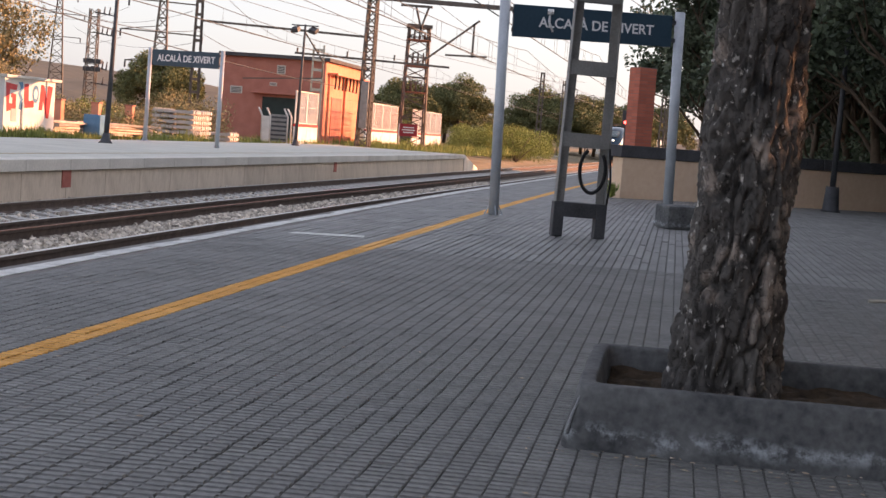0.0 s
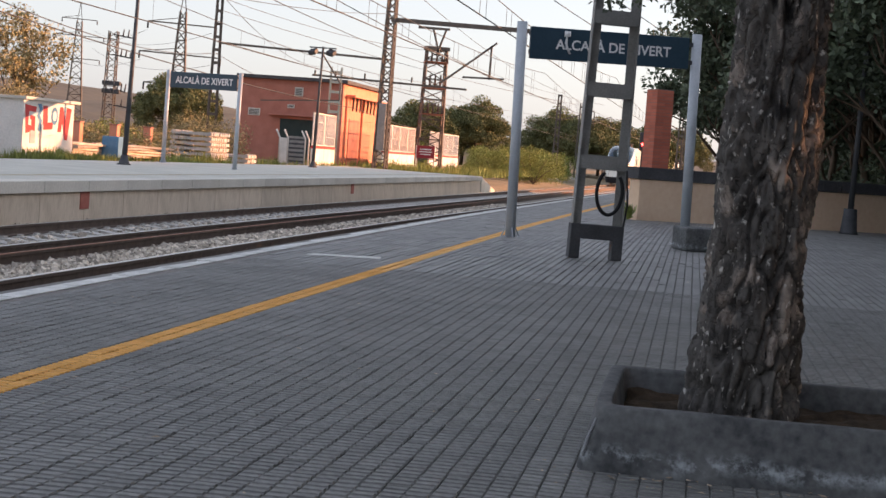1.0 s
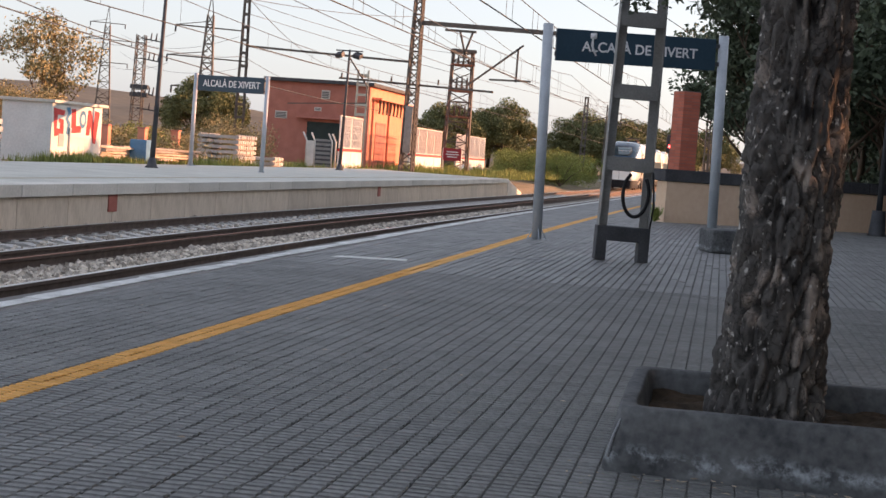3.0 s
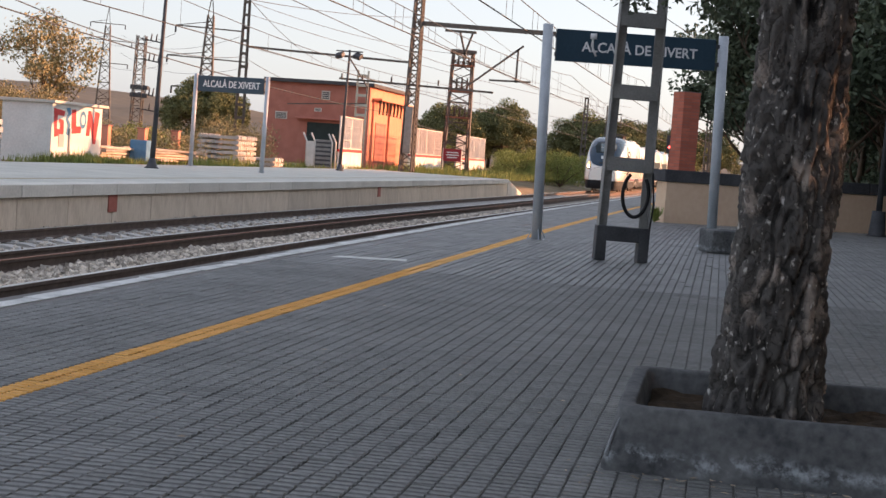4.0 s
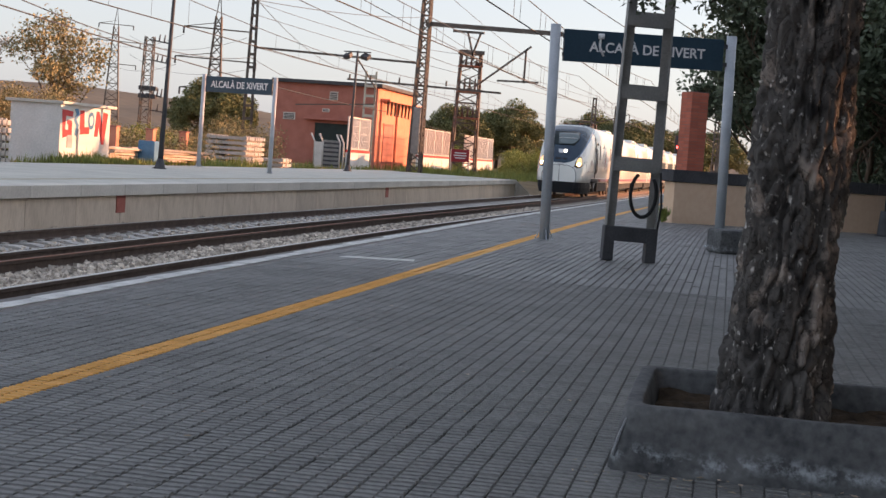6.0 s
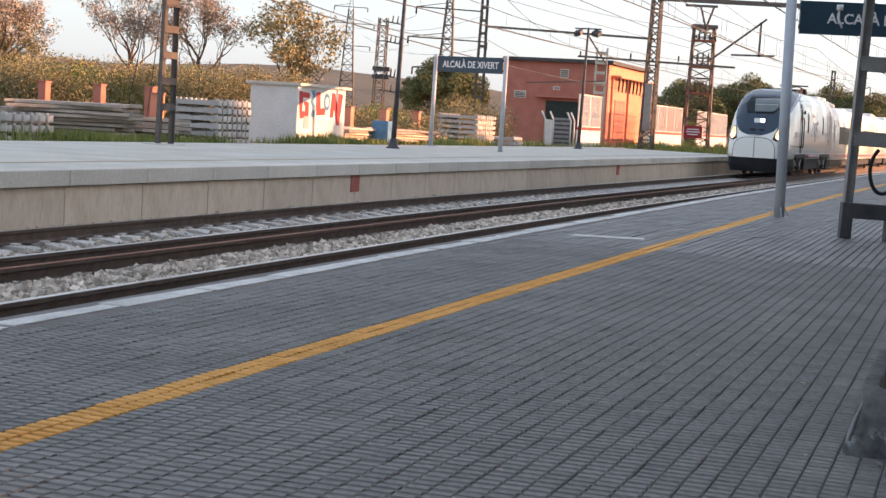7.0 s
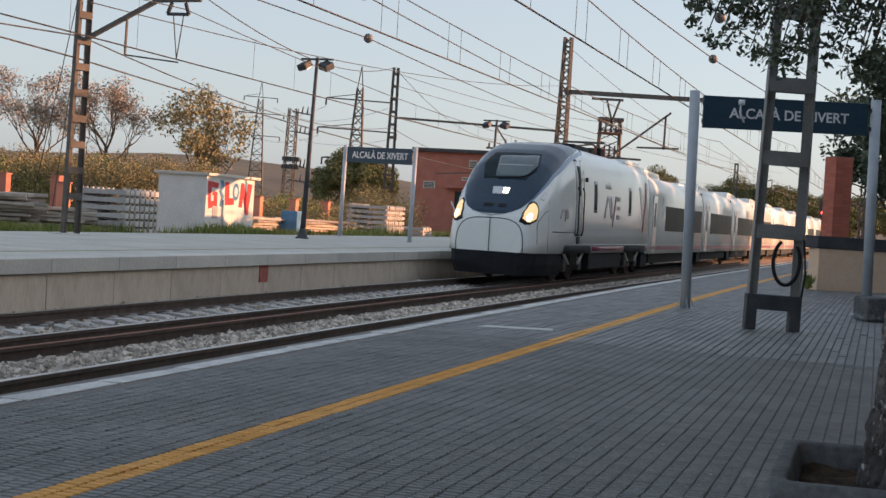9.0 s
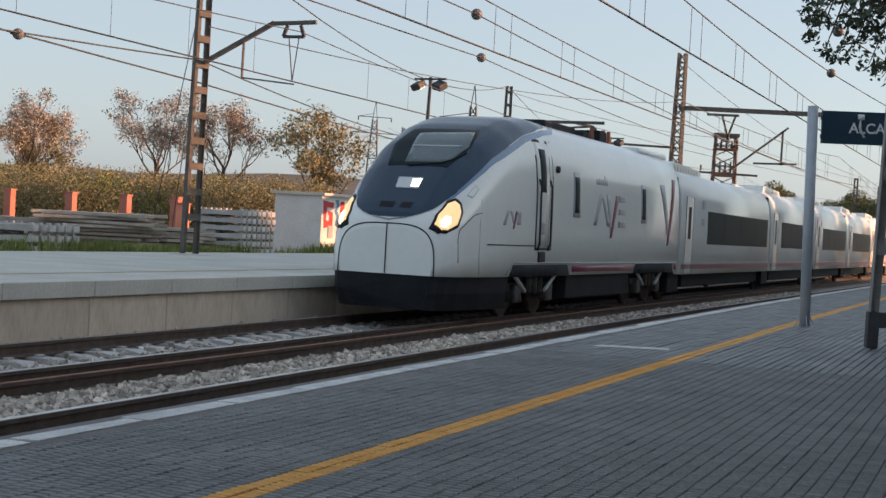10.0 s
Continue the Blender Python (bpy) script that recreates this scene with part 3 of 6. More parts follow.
def power_car(train):
    # body with nose
    bm = B()
    rings = []
    st = [0.0, 0.02, 0.05, 0.09, 0.15, 0.22, 0.3, 0.4, 0.5, 0.6, 0.7, 0.85, 1.0, 1.2, 1.4, 1.6, 1.8, 2.0, 2.2, 2.4, 2.6, 2.8, 3.0, 3.2, 3.5, 3.8, 4.2, 4.6, 5.2, 6.0, 9.0, 13.0, 16.3, 16.42]
    for s in st:
        k = 1.0 if s < 16.35 else 0.98
        rings.append([bm.verts.new((p.x * k, p.y, p.z)) for p in (skin(s, -90 + 180 * i / 60) for i in range(61))])
    for u, w in zip(rings, rings[1:]):
        for k in range(60):
            bm.faces.new((u[k], u[k + 1], w[k + 1], w[k])).smooth = True
        bm.faces.new((u[0], w[0], w[-1], u[-1]))
    bm.faces.new(rings[0])
    bm.faces.new(rings[-1][::-1])
    body = part("power_car", bm, BODYWHITE, train, "glossy white streamlined power car")
    # dark skirt and snow plough
    bm = B()
    rings = []
    for s, h in ((0.02, 0.80), (0.08, 0.95), (0.2, 1.06), (0.5, 1.17), (1.3, 1.30), (2.55, 1.385)):
        rings.append([bm.verts.new(v) for v in ((-h, s, 0.82), (-h * 0.99, s + 0.02, 0.5), (-h * 0.93, s + 0.12, 0.2), (h * 0.93, s + 0.12, 0.2), (h * 0.99, s + 0.02, 0.5), (h, s, 0.82))])
    for u, w in zip(rings, rings[1:]):
        for k in range(6):
            bm.faces.new((u[k], u[(k + 1) % 6], w[(k + 1) % 6], w[k]))
    bm.faces.new(rings[0])
    bm.faces.new(rings[-1][::-1])
    part("skirt", bm, SKIRT, body, "dirty black skirt")
    part("underframe", box(box(B(), -1.36, 1.36, 6.35, 11.5, 0.30, 0.81, 0.03), -1.0, 1.0, 2.5, 16.2, 0.45, 0.83), SKIRT, body)
    def edge(u):
        return float(np.interp(0.07 + 5.6 * u, (0.07, 0.09, 0.13, 0.28, 0.75, 1.55, 2.7, 4.25, 5.2, 5.67), (6, 11, 16.5, 25.5, 34, 40, 43, 37, 28, 12)))
    def rim(u):
        return edge(u) + float(np.interp(u, (0, 0.12, 0.4, 0.8, 1), (0.5, 3, 6.5, 6.5, 9)))
    # dark blue mask over the windscreen and roof, with its paler rim
    part("mask", patch(0.07, 5.67, lambda u: -edge(u), edge, 60, 24, 0.012, 2), MASKBLUE, body, "dark blue glossy mask")
    for sg in (-1, 1):
        part("mask_rim", patch(0.55, 6.0, lambda u: sg * edge(0.09 + 0.91 * u), lambda u: sg * rim(0.09 + 0.91 * u), 40, 3, 0.009), RIMBLUE, body, "pale blue rim")
    part("windscreen", nose_plate([(1.22, -11), (1.22, 11), (1.9, 17), (2.55, 11), (2.55, -11), (1.9, -17)], 0.018), GLASSDARK, body, "dark curved windscreen")
    part("sun_blind", nose_plate([(1.30, -2.5), (1.36, 9), (1.86, 15.5), (2.45, 9.5), (2.3, -4.5)], 0.024), SCREENGLASS, body, "grey blind behind the windscreen")
    part("dashboard_edge", ribbon([(1.78, -3), (1.80, 4), (1.83, 11)], 0.03, 0.028), PANELLAMP, body)
    part("wiper", ribbon([(1.22, -1), (1.30, 6), (1.45, 12), (1.7, 16.5)], 0.035, 0.032), RUBBER, body)
    lamp = part("cab_lamp", nose_plate([(0.66, -1.2), (0.66, 3.2), (0.92, 2.6), (0.92, -1.8)], 0.022), PANELLAMP, body)
    part("bulb", nose_plate([(0.70, 0.6), (0.70, 2.8), (0.88, 2.3), (0.88, 0.3)], 0.030), CABLIGHT, lamp)
    for a0, a1 in ((-4, 0), (1, 6)):
        part("number_bar", patch(0.22, 0.33, a0, a1, 2, 4, 0.018), RUBBER, body)
    # headlights: black surround, reflector, lit bulb
    for sg in (-1, 1):
        shape = [(s, sg * a) for s, a in ((0.045, 41), (0.22, 33.5), (0.55, 32), (0.72, 38), (0.76, 47), (0.70, 57), (0.48, 65), (0.20, 63), (0.09, 57))]
        hl = part("headlight", nose_plate(shape, 0.014), RUBBER, body, "lit headlight in a black surround")
        part("reflector", nose_plate(shape, 0.022, 0.82), HEADGLOW, hl)
        part("bulb", nose_plate([(s, sg * a) for s, a in ((0.17, 51), (0.22, 46), (0.33, 45.5), (0.38, 50), (0.33, 55), (0.21, 56))], 0.032), HEADLIGHT, hl)
    # nose hatch seams
    part("hatch_seam", ribbon([(0.022, a) for a in range(-90, 91, 5)], 0.026, 0.004), SEAM, body)
    part("hatch_seam", tube(B(), [skin(0.022, 0, 0.008), skin(0.0, 0, 0.012), Vector((0, -0.010, 1.2)), Vector((0, -0.010, 0.81))], 0.011, 5), SEAM, body)
    bm = B()
    for sg in (-1, 1):
        tube(bm, [skin(0.075, sg * 7, 0.01), skin(0.04, 0, 0.012)], 0.014, 5)
    part("nose_emblem", bm, BODYGREY, body)
    # panel seams on the cheeks
    for sg in (-1, 1):
        part("cheek_seam", tube(B(), [flank(s, z, sg, 0.003) for s, z in ((0.42, 1.05), (0.42, 1.45), (0.5, 1.62), (1.0, 1.9), (1.25, 1.95))], 0.008, 5), SEAM, body)
        part("cheek_seam", tube(B(), [flank(s, z, sg, 0.003) for s, z in ((1.15, 0.84), (1.12, 1.2), (1.15, 1.75), (1.3, 2.2))], 0.006, 5), BODYGREY, body)
        part("cheek_seam", tube(B(), [flank(s, 1.39, sg, 0.004) for s in (1.45, 2.0, 2.6, 3.3, 3.9)], 0.012, 5), SEAM, body)
        part("cheek_hatch", nose_plate([(s, sg * a) for s, a in ((0.95, 46), (1.25, 46), (1.3, 52), (1.05, 53))], 0.006), BODYGREY, body)
        part("cheek_hatch_cover", nose_plate([(s, sg * a) for s, a in ((0.97, 46.6), (1.24, 46.6), (1.28, 51.4), (1.06, 52.4))], 0.009), BODYWHITE, body)
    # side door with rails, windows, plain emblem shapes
    for sx in (1, -1):
        d = part("cab_door", flank_plate(rect(4.0, 4.72, 1.36, 3.42), sx, 0.014), BODYWHITE, body)
        for q in (rect(3.92, 3.99, 1.30, 3.46), rect(4.73, 4.78, 1.30, 3.46), rect(3.92, 4.78, 3.43, 3.49), rect(3.92, 4.95, 1.31, 1.35), rect(4.95, 4.98, 1.31, 3.5)):
            part("door_seam", flank_plate(q, sx, 0.006, 1, 6), SEAM, d)
        part("door_window", flank_plate(rect(4.16, 4.5, 2.45, 3.3), sx, 0.02), GLASSDARK, d)
        for y in (4.02, 4.7):
            part("grab_rail", tube(B(), [flank(y, 1.3, sx, 0.03), flank(y, 1.45, sx, 0.07), flank(y, 2.55, sx, 0.07), flank(y, 2.7, sx, 0.03)], 0.022, 6), SEAM, d)
        part("lock_panel", flank_plate(rect(4.15, 4.55, 1.62, 1.86), sx, 0.02), BODYGREY, d)
        part("step", flank_plate(rect(4.15, 4.6, 1.06, 1.28), sx, 0.012), SEAM, d)
        for y0 in (6.40, 12.15):
            w = part("side_window", flank_plate(rect(y0, y0 + 0.52, 2.02, 2.96), sx, 0.008), BODYGREY, body)
            part("pane", flank_plate(rect(y0 + 0.1, y0 + 0.42, 2.11, 2.87), sx, 0.013), GLASSDARK, w)
        part("marker_lamp", tube(B(), [flank(5.25, 2.95, sx, -0.05), flank(5.25, 2.95, sx, 0.06)], 0.07, 10), SEAM, body)
        for q in ([(7.95, 1.88), (8.2, 1.88), (8.66, 2.58), (8.42, 2.58)], [(8.52, 2.58), (8.80, 2.58), (9.36, 1.88), (9.08, 1.88)], [(8.95, 2.58), (9.25, 2.58), (9.52, 1.72), (9.40, 1.64)],
                  [(10.02, 2.46), (10.72, 2.46), (10.72, 2.60), (10.02, 2.60)], [(10.02, 2.17), (10.62, 2.17), (10.62, 2.30), (10.02, 2.30)], [(10.02, 1.87), (10.72, 1.87), (10.72, 2.01), (10.02, 2.01)],
                  [(14.1, 3.05), (14.62, 3.08), (15.08, 1.9), (14.95, 1.75)], [(2.1, 1.76), (2.24, 1.76), (2.42, 2.03), (2.3, 2.03)], [(2.46, 2.03), (2.58, 2.03), (2.72, 1.8), (2.62, 1.8)], [(2.86, 1.78), (3.06, 1.78), (3.06, 2.03), (2.86, 2.03)]):
            part("emblem_stroke", flank_plate(q, sx, 0.005), BODYGREY, body, "grey emblem stroke")
        for q in ([(9.34, 1.62), (9.5, 1.62), (10.02, 2.6), (9.76, 2.6)], [(14.95, 1.5), (15.12, 1.5), (15.92, 3.26), (15.55, 3.26)], [(2.62, 1.7), (2.7, 1.7), (2.86, 2.03), (2.76, 2.03)]):
            part("emblem_leg", flank_plate(q, sx, 0.007), STRIPE, body, "burgundy emblem stroke")
        for k, hgt in enumerate((0.12, 0.14, 0.13, 0.13, 0.22, 0.13)):
            part("lettering_bar", flank_plate(rect(8.15 + k * 0.165, 8.26 + k * 0.165, 2.79, 2.79 + hgt), sx, 0.005, 1, 2), BODYGREY, body)
        part("stripe", flank_plate(rect(6.5, 11.5, 0.865, 0.995), sx, 0.004, 4, 2), STRIPE, body, "burgundy stripe")
        part("stripe", flank_plate(rect(15.95, 16.3, 0.865, 0.995), sx, 0.004, 1, 2), STRIPE, body)
        part("body_rail", tube(B(), [flank(s, z, sx, 0.004) for s, z in ((2.35, 0.83), (2.75, 1.06), (4.5, 1.06), (6.5, 1.05), (9, 1.05), (11.5, 1.05), (16.2, 1.05))], 0.014, 5), BODYGREY, body)
        # dark plates painted in for the shaded recess above each bogie
        for y0, y1 in ((2.62, 6.25), (11.7, 15.75)):
            part("bogie_opening", flank_plate([(y0 - 0.1, 0.79), (y1 + 0.1, 0.79), (y1 - 0.1, 1.02), (y0 + 0.12, 1.02)], sx, 0.004, 4, 2), SKIRT, body)
    bogie(body, 4.45)
    bogie(body, 13.75)
    # roof gear
    for y0, y1, w, z in ((6.2, 8.4, 0.75, 4.04), (9.3, 9.8, 0.3, 4.02), (10.2, 10.75, 0.4, 4.12), (11.1, 11.7, 0.55, 4.2)):
        part("roof_box", box(B(), -w, w, y0, y1, 3.80, z, 0.04), SKIRT, body)
    for y in (10.9, 11.9, 12.4):
        for x in (-0.4, 0.4):
            part("insulator", tube(B(), [(x, y, 3.84), (x, y, 4.26)], 0.07, 8, 0.05), RAILRUST, body)
    part("roof_fairing", box(B(), -1.0, 1.0, 13.2, 16.2, 3.74, 3.96, 0.09), BODYWHITE, body)
    part("pantograph", beam(beam(beam(beam(B(), (-0.5, 10.9, 4.20), (0.0, 12.3, 4.38), 0.05), (0.5, 10.9, 4.20), (0.0, 12.3, 4.38), 0.05), (-0.7, 10.9, 4.36), (0.7, 10.9, 4.36), 0.07), (0, 12.3, 4.38), (0, 11.0, 4.34), 0.05), MAST, body, "folded pantograph")


COACH = 11.6


def coach(train, first, length, w0):
    c = part("coach", body_shell(length - 0.28, 3.62, 1.415, 0.72), BODYWHITE, train, "glossy white passenger coach")
    c.matrix_basis = pose(0, first, 0)
    part("underframe", box(B(), -1.2, 1.2, 1.2, length - 1.4, 0.34, 0.74, 0.04), SKIRT, c)
    part("gangway", box(B(), -1.25, 1.25, -0.30, 0.02, 0.7, 3.4, 0.05), RUBBER, c)
    for sx in (1, -1):
        part("stripe", box(B(), sx * 1.405, sx * 1.419, 0.12, length - 0.4, 0.865, 0.995), STRIPE, c)
        part("body_rail", box(B(), sx * 1.405, sx * 1.421, 0.12, length - 0.4, 1.04, 1.06), BODYGREY, c)
        w = part("window_band", box(B(), sx * 1.405, sx * 1.420, w0, length - 0.85, 1.58, 2.55, 0.004), GLASSDARK, c, "long tinted window")
        for k in range(1, 4):
            y = w0 + k * (length - 0.85 - w0) / 4
            part("mullion", box(B(), sx * 1.415, sx * 1.4225, y - 0.025, y + 0.025, 1.60, 2.53), SEAM, w)
        d = part("door", box(B(), sx * 1.40, sx * 1.419, 0.5, 1.35, 0.76, 2.85, 0.004), BODYWHITE, c)
        part("door_window", box(B(), sx * 1.416, sx * 1.423, 0.75, 1.1, 1.7, 2.6, 0.003), GLASSDARK, d)
        for y in (0.45, 1.37):
            part("door_seam", box(B(), sx * 1.41, sx * 1.4175, y, y + 0.035, 0.76, 2.88), SEAM, d)
        part("notice", box(B(), sx * 1.412, sx * 1.419, w0 - 0.85, w0 - 0.5, 2.6, 2.85), BODYGREY, c)
        part("notice", box(B(), sx * 1.412, sx * 1.419, w0 - 0.85, w0 - 0.5, 2.1, 2.32), BODYGREY, c)
        part("axle_frame", box(B(), sx * 0.95, sx * 1.25, -0.7, 0.6, 0.22, 0.78, 0.05), SKIRT, c)
        part("wheel", tube(B(), [(sx * 0.80, -0.15, 0.42), (sx * 0.94, -0.15, 0.42)], 0.42, 20), RAILSIDE, c)
    unit = part("roof_unit", prism(B(), [(0.2, 3.52), (4.4, 3.52), (3.9, 3.76), (0.5, 3.84)], "x", -0.95, 0.95), BODYWHITE, c, "raised white roof unit")
    for k in range(9):
        part("vent_slot", box(B(), 0.951, 0.957, 0.7 + k * 0.35, 0.85 + k * 0.35, 3.6, 3.72), BODYGREY, unit)
    part("roof_unit", box(B(), -0.7, 0.7, length - 4, length - 2, 3.5, 3.70, 0.06), BODYWHITE, c)
    return c


def build_train():
    train = empty("train", pose(TRAIN_X, 200, RAIL_TOP), "white high-speed train with a dark blue nose mask", "train")
    power_car(train)
    coach(train, 16.72, 14.6, 3.4)
    c = coach(train, 31.4, COACH, 2.3)
    for k in range(1, 10):
        made = {}
        for o in (c, *c.children_recursive):
            made[o] = o.copy()
            scene.collection.objects.link(made[o])
            made[o].parent = made.get(o.parent, o.parent)
        made[c].matrix_basis = pose(0, 31.4 + COACH * k, 0)
    return train


TRAIN = build_train()


def motions():
    way = [(0.0, 163.5), (1.0, 148.6), (2.0, 134.1), (3.0, 119.9), (4.0, 106.0), (5.0, 92.5), (6.0, 79.2), (6.5, 72.6), (7.0, 66.0), (7.5, 59.2), (8.0, 52.2), (8.5, 45.2), (9.0, 38.2), (9.5, 31.2), (10.0, 24.2)]
    walk(TRAIN, [(t, pose(TRAIN_X + BEND * (y - 26.0), y - 0.15, RAIL_TOP, 0, 0, -math.degrees(BEND))) for t, y in way])


# ---- signs, masts and lamps ----
def station_sign(at, width, low, high, text_size, label, crack=False):
    """Two posts with base plates and a board between; the board faces along -y."""
    root = empty("station_sign", at, label, "sign", "station name signs")
    for x in (-width / 2, width / 2):
        p = part("post", tube(B(), [(x, 0, 0), (x, 0, high + 0.06)], 0.075, 16), POLEGREY, root)
        bm = box(B(), x - 0.17, x + 0.17, -0.17, 0.17, 0, 0.02, 0.004)
        for k in range(4):
            dx, dy = ((0.1, 0), (-0.1, 0), (0, 0.1), (0, -0.1))[k]
            beam(bm, (x + dx * 1.4, dy * 1.4, 0.02), (x + dx * 0.4, dy * 0.4, 0.22), 0.015)
        part("base_plate", bm, POLEGREY, p)
        for z in (low + 0.1, high - 0.1):
            part("bracket", box(B(), x - 0.1 * math.copysign(1, x) * 1.6 - 0.04, x - 0.1 * math.copysign(1, x) * 1.6 + 0.1, -0.03, 0.03, z - 0.03, z + 0.03), DARKSTEEL, p)
    b = part("board", box(B(), -width / 2 + 0.13, width / 2 - 0.13, -0.035, 0.035, low, high, 0.008), SIGNBLUE, root, "slate blue name board")
    words("lettering", "ALCALÀ DE XIVERT", text_size, SIGNWHITE, b, pose(0.05, -0.037, (low + high) / 2 - 0.01, 90, 0, 0), 0.003, "white station name")
    if crack:
        bm = B()
        tube(bm, [(-0.68, -0.04, high - 0.08), (-0.70, -0.04, high - 0.22), (-0.63, -0.04, low + 0.10)], 0.016, 6)
        tube(bm, [(-0.68, -0.038, high - 0.04), (-0.68, -0.038, high - 0.12)], 0.05, 8)
        part("scratch", bm, SIGNWHITE, b, "pale scratch mark")
    return root


station_sign(pose(-1.37, 22.55, 0, 0, -1.0, 22), 2.74, 2.66, 3.13, 0.205, "slate blue station name board on two grey posts", True)
station_sign(pose(-17.3, 50.7, FAR_Z, 0, 0.8, -28), 3.65, 2.72, 3.28, 0.33, "slate blue station name board on two pale posts")


def ladder_mast(at, gap0, gap1, height, pitch, label, wide=0.16, foot=False, steel=MAST):
    """A catenary mast of two channels joined by plates."""
    root = empty("catenary_mast", at, label, "mast", "catenary masts")
    for sx in (-1, 1):
        bm = B()
        a, b = sx * gap0 / 2, sx * gap1 / 2
        z0 = 0.40 if foot else 0.0
        for dx, w, d in ((0, 0.014, 0.16), (-sx * wide / 2, wide, 0.014)):
            o = [(a + dx - w / 2, z0), (a + dx + w / 2, z0), (b + dx + w / 2, height), (b + dx - w / 2, height)]
            prism(bm, o, "y", -d / 2, d / 2)
        part("upright", bm, steel, root)
    z, k = 0.3 + (0.87 if foot else pitch), 0
    while z < height:
        g = gap0 + (gap1 - gap0) * z / height
        part("batten_plate", box(B(), -g / 2 + 0.01, g / 2 - 0.01, -0.085, -0.07, z - 0.085, z + 0.085), steel, root)
        part("batten_plate", box(B(), -g / 2 + 0.01, g / 2 - 0.01, 0.07, 0.085, z - 0.085, z + 0.085), steel, root)
        z += pitch
    if foot:
        bm = B()
        for sx in (-1, 1):
            box(bm, sx * 0.26 - 0.065, sx * 0.26 + 0.065, -0.1, 0.1, 0, 0.42, 0.012)
        box(bm, -0.2, 0.2, -0.1, 0.1, 0.24, 0.42, 0.012)
        part("footing", bm, DARKSTEEL, root, "dark footing with two legs")
    else:
        part("footing", box(B(), -gap0 / 2 - 0.2, gap0 / 2 + 0.2, -0.3, 0.3, -0.2, 0.03, 0.02), CONCRETE, root)
    return root


near_mast = ladder_mast(pose(-1.15, 18.2, 0, 0, 1.0, 14), 0.60, 0.42, 9.5, 0.87, "grey steel ladder mast on a dark two-legged footing", 0.105, True, STEEL)
hose = []
for k in range(26):
    u = k / 25
    r = 2 * math.pi * (0.12 + 0.80 * u)
    hose.append((0.10 + 0.155 * math.sin(r), -0.12 + 0.02 * u, 0.82 + 0.27 * math.cos(r)))
part("hose", tube(B(), hose, 0.022, 8), RUBBER, near_mast, "black rubber hose hung in a loop")
part("cable", tube(B(), [(0.29, -0.1, 1.1), (0.33, -0.12, 0.7), (0.31, -0.1, 0.42)], 0.012, 6), RUBBER, near_mast)

left_mast = ladder_mast(pose(-18.6, 32.0, FAR_Z, 0, 0.6, 62), 0.44, 0.30, 8.4, 0.62, "brown steel catenary mast with a bracket arm on the far platform", 0.12)
bm = B()
turn = pose(0, 0, 0, 0, 0, -62)
for p, q, w in (((0.1, 0, 4.70), (1.95, 0, 5.68), 0.10), ((1.95, 0, 5.66), (3.05, 0, 5.70), 0.09), ((1.15, 0, 5.25), (1.15, 0, 4.35), 0.045), ((1.15, 0, 4.35), (2.55, 0, 4.22), 0.035)):
    beam(bm, turn @ Vector(p), turn @ Vector(q), w)
part("bracket_arm", bm, MAST, left_mast, "bent bracket arm")
bm = B()
for p, q in (((2.3, 0, 5.62), (2.2, 0, 5.35)), ((2.2, 0, 5.35), (2.75, 0, 5.35)), ((2.75, 0, 5.35), (2.65, 0, 5.62))):
    beam(bm, turn @ Vector(p), turn @ Vector(q), 0.07)
for p, q in (((2.35, 0, 5.35), (2.5, 0, 4.3)), ((2.62, 0, 5.35), (2.5, 0, 4.3))):
    beam(bm, turn @ Vector(p), turn @ Vector(q), 0.02)
part("insulator", bm, DARKSTEEL, left_mast)


def lattice_mast(at, w0, w1, height, steps, material, label, name="lattice_mast", bar=0.07, group="lattice masts"):
    """Four legs with zigzag bracing."""
    root = empty(name, at, label, "mast", group)
    def corner(i, z):
        w = (w0 + (w1 - w0) * z / height) / 2
        return Vector(((-w, w, w, -w)[i], (-w, -w, w, w)[i], z))
    for i in range(4):
        part("leg", beam(B(), corner(i, 0), corner(i, height), bar), material, root)
    for i in range(4):
        for k in range(steps):
            z0, z1 = height * k / steps, height * (k + 1) / steps
            a, b = (i, (i + 1) % 4) if k % 2 else ((i + 1) % 4, i)
            part("brace", beam(B(), corner(a, z0), corner(b, z1), bar * 0.6), material, root)
            if k % 2 == 0:
                part("strut", beam(B(), corner(i, z1), corner((i + 1) % 4, z1), bar * 0.55), material, root)
    return root


portal = lattice_mast(pose(-18.8, 88.6, 0.1, 0, 0.7, 0), 0.72, 0.40, 12.2, 22, MAST, "brown lattice portal mast with a long crossbeam", bar=0.11)
part("equipment_cabinet", box(B(), -0.24, 0.22, -0.5, -0.05, 1.1, 3.9, 0.05), STEEL, portal, "tall grey cable box")
bm = beam(beam(B(), (0, 0, 8.95), (24.5, 0, 8.62), 0.24, 0.26), (1.7, 0, 8.62), (3.6, 0, 8.60), 0.14)
for p, q in (((2.6, 0, 8.6), (3.1, 0, 7.0)), ((3.4, 0, 8.6), (2.9, 0, 7.0)), ((3.3, 0, 5.4), (6.5, 0, 8.0)), ((6.2, 0, 7.8), (6.2, 0, 5.8)), ((4.6, 0, 5.85), (7.1, 0, 5.9))):
    beam(bm, p, q, 0.11)
part("crossbeam", bm, MAST, portal, "long horizontal crossbeam")
bm = beam(beam(beam(B(), (-11.0, 1.2, 6.9), (0, 0, 6.55), 0.13), (-4.2, 0.6, 6.6), (-2.9, 0.4, 4.9), 0.08), (-2.9, 0.4, 4.95), (-2.9, 0.4, 3.9), 0.07)
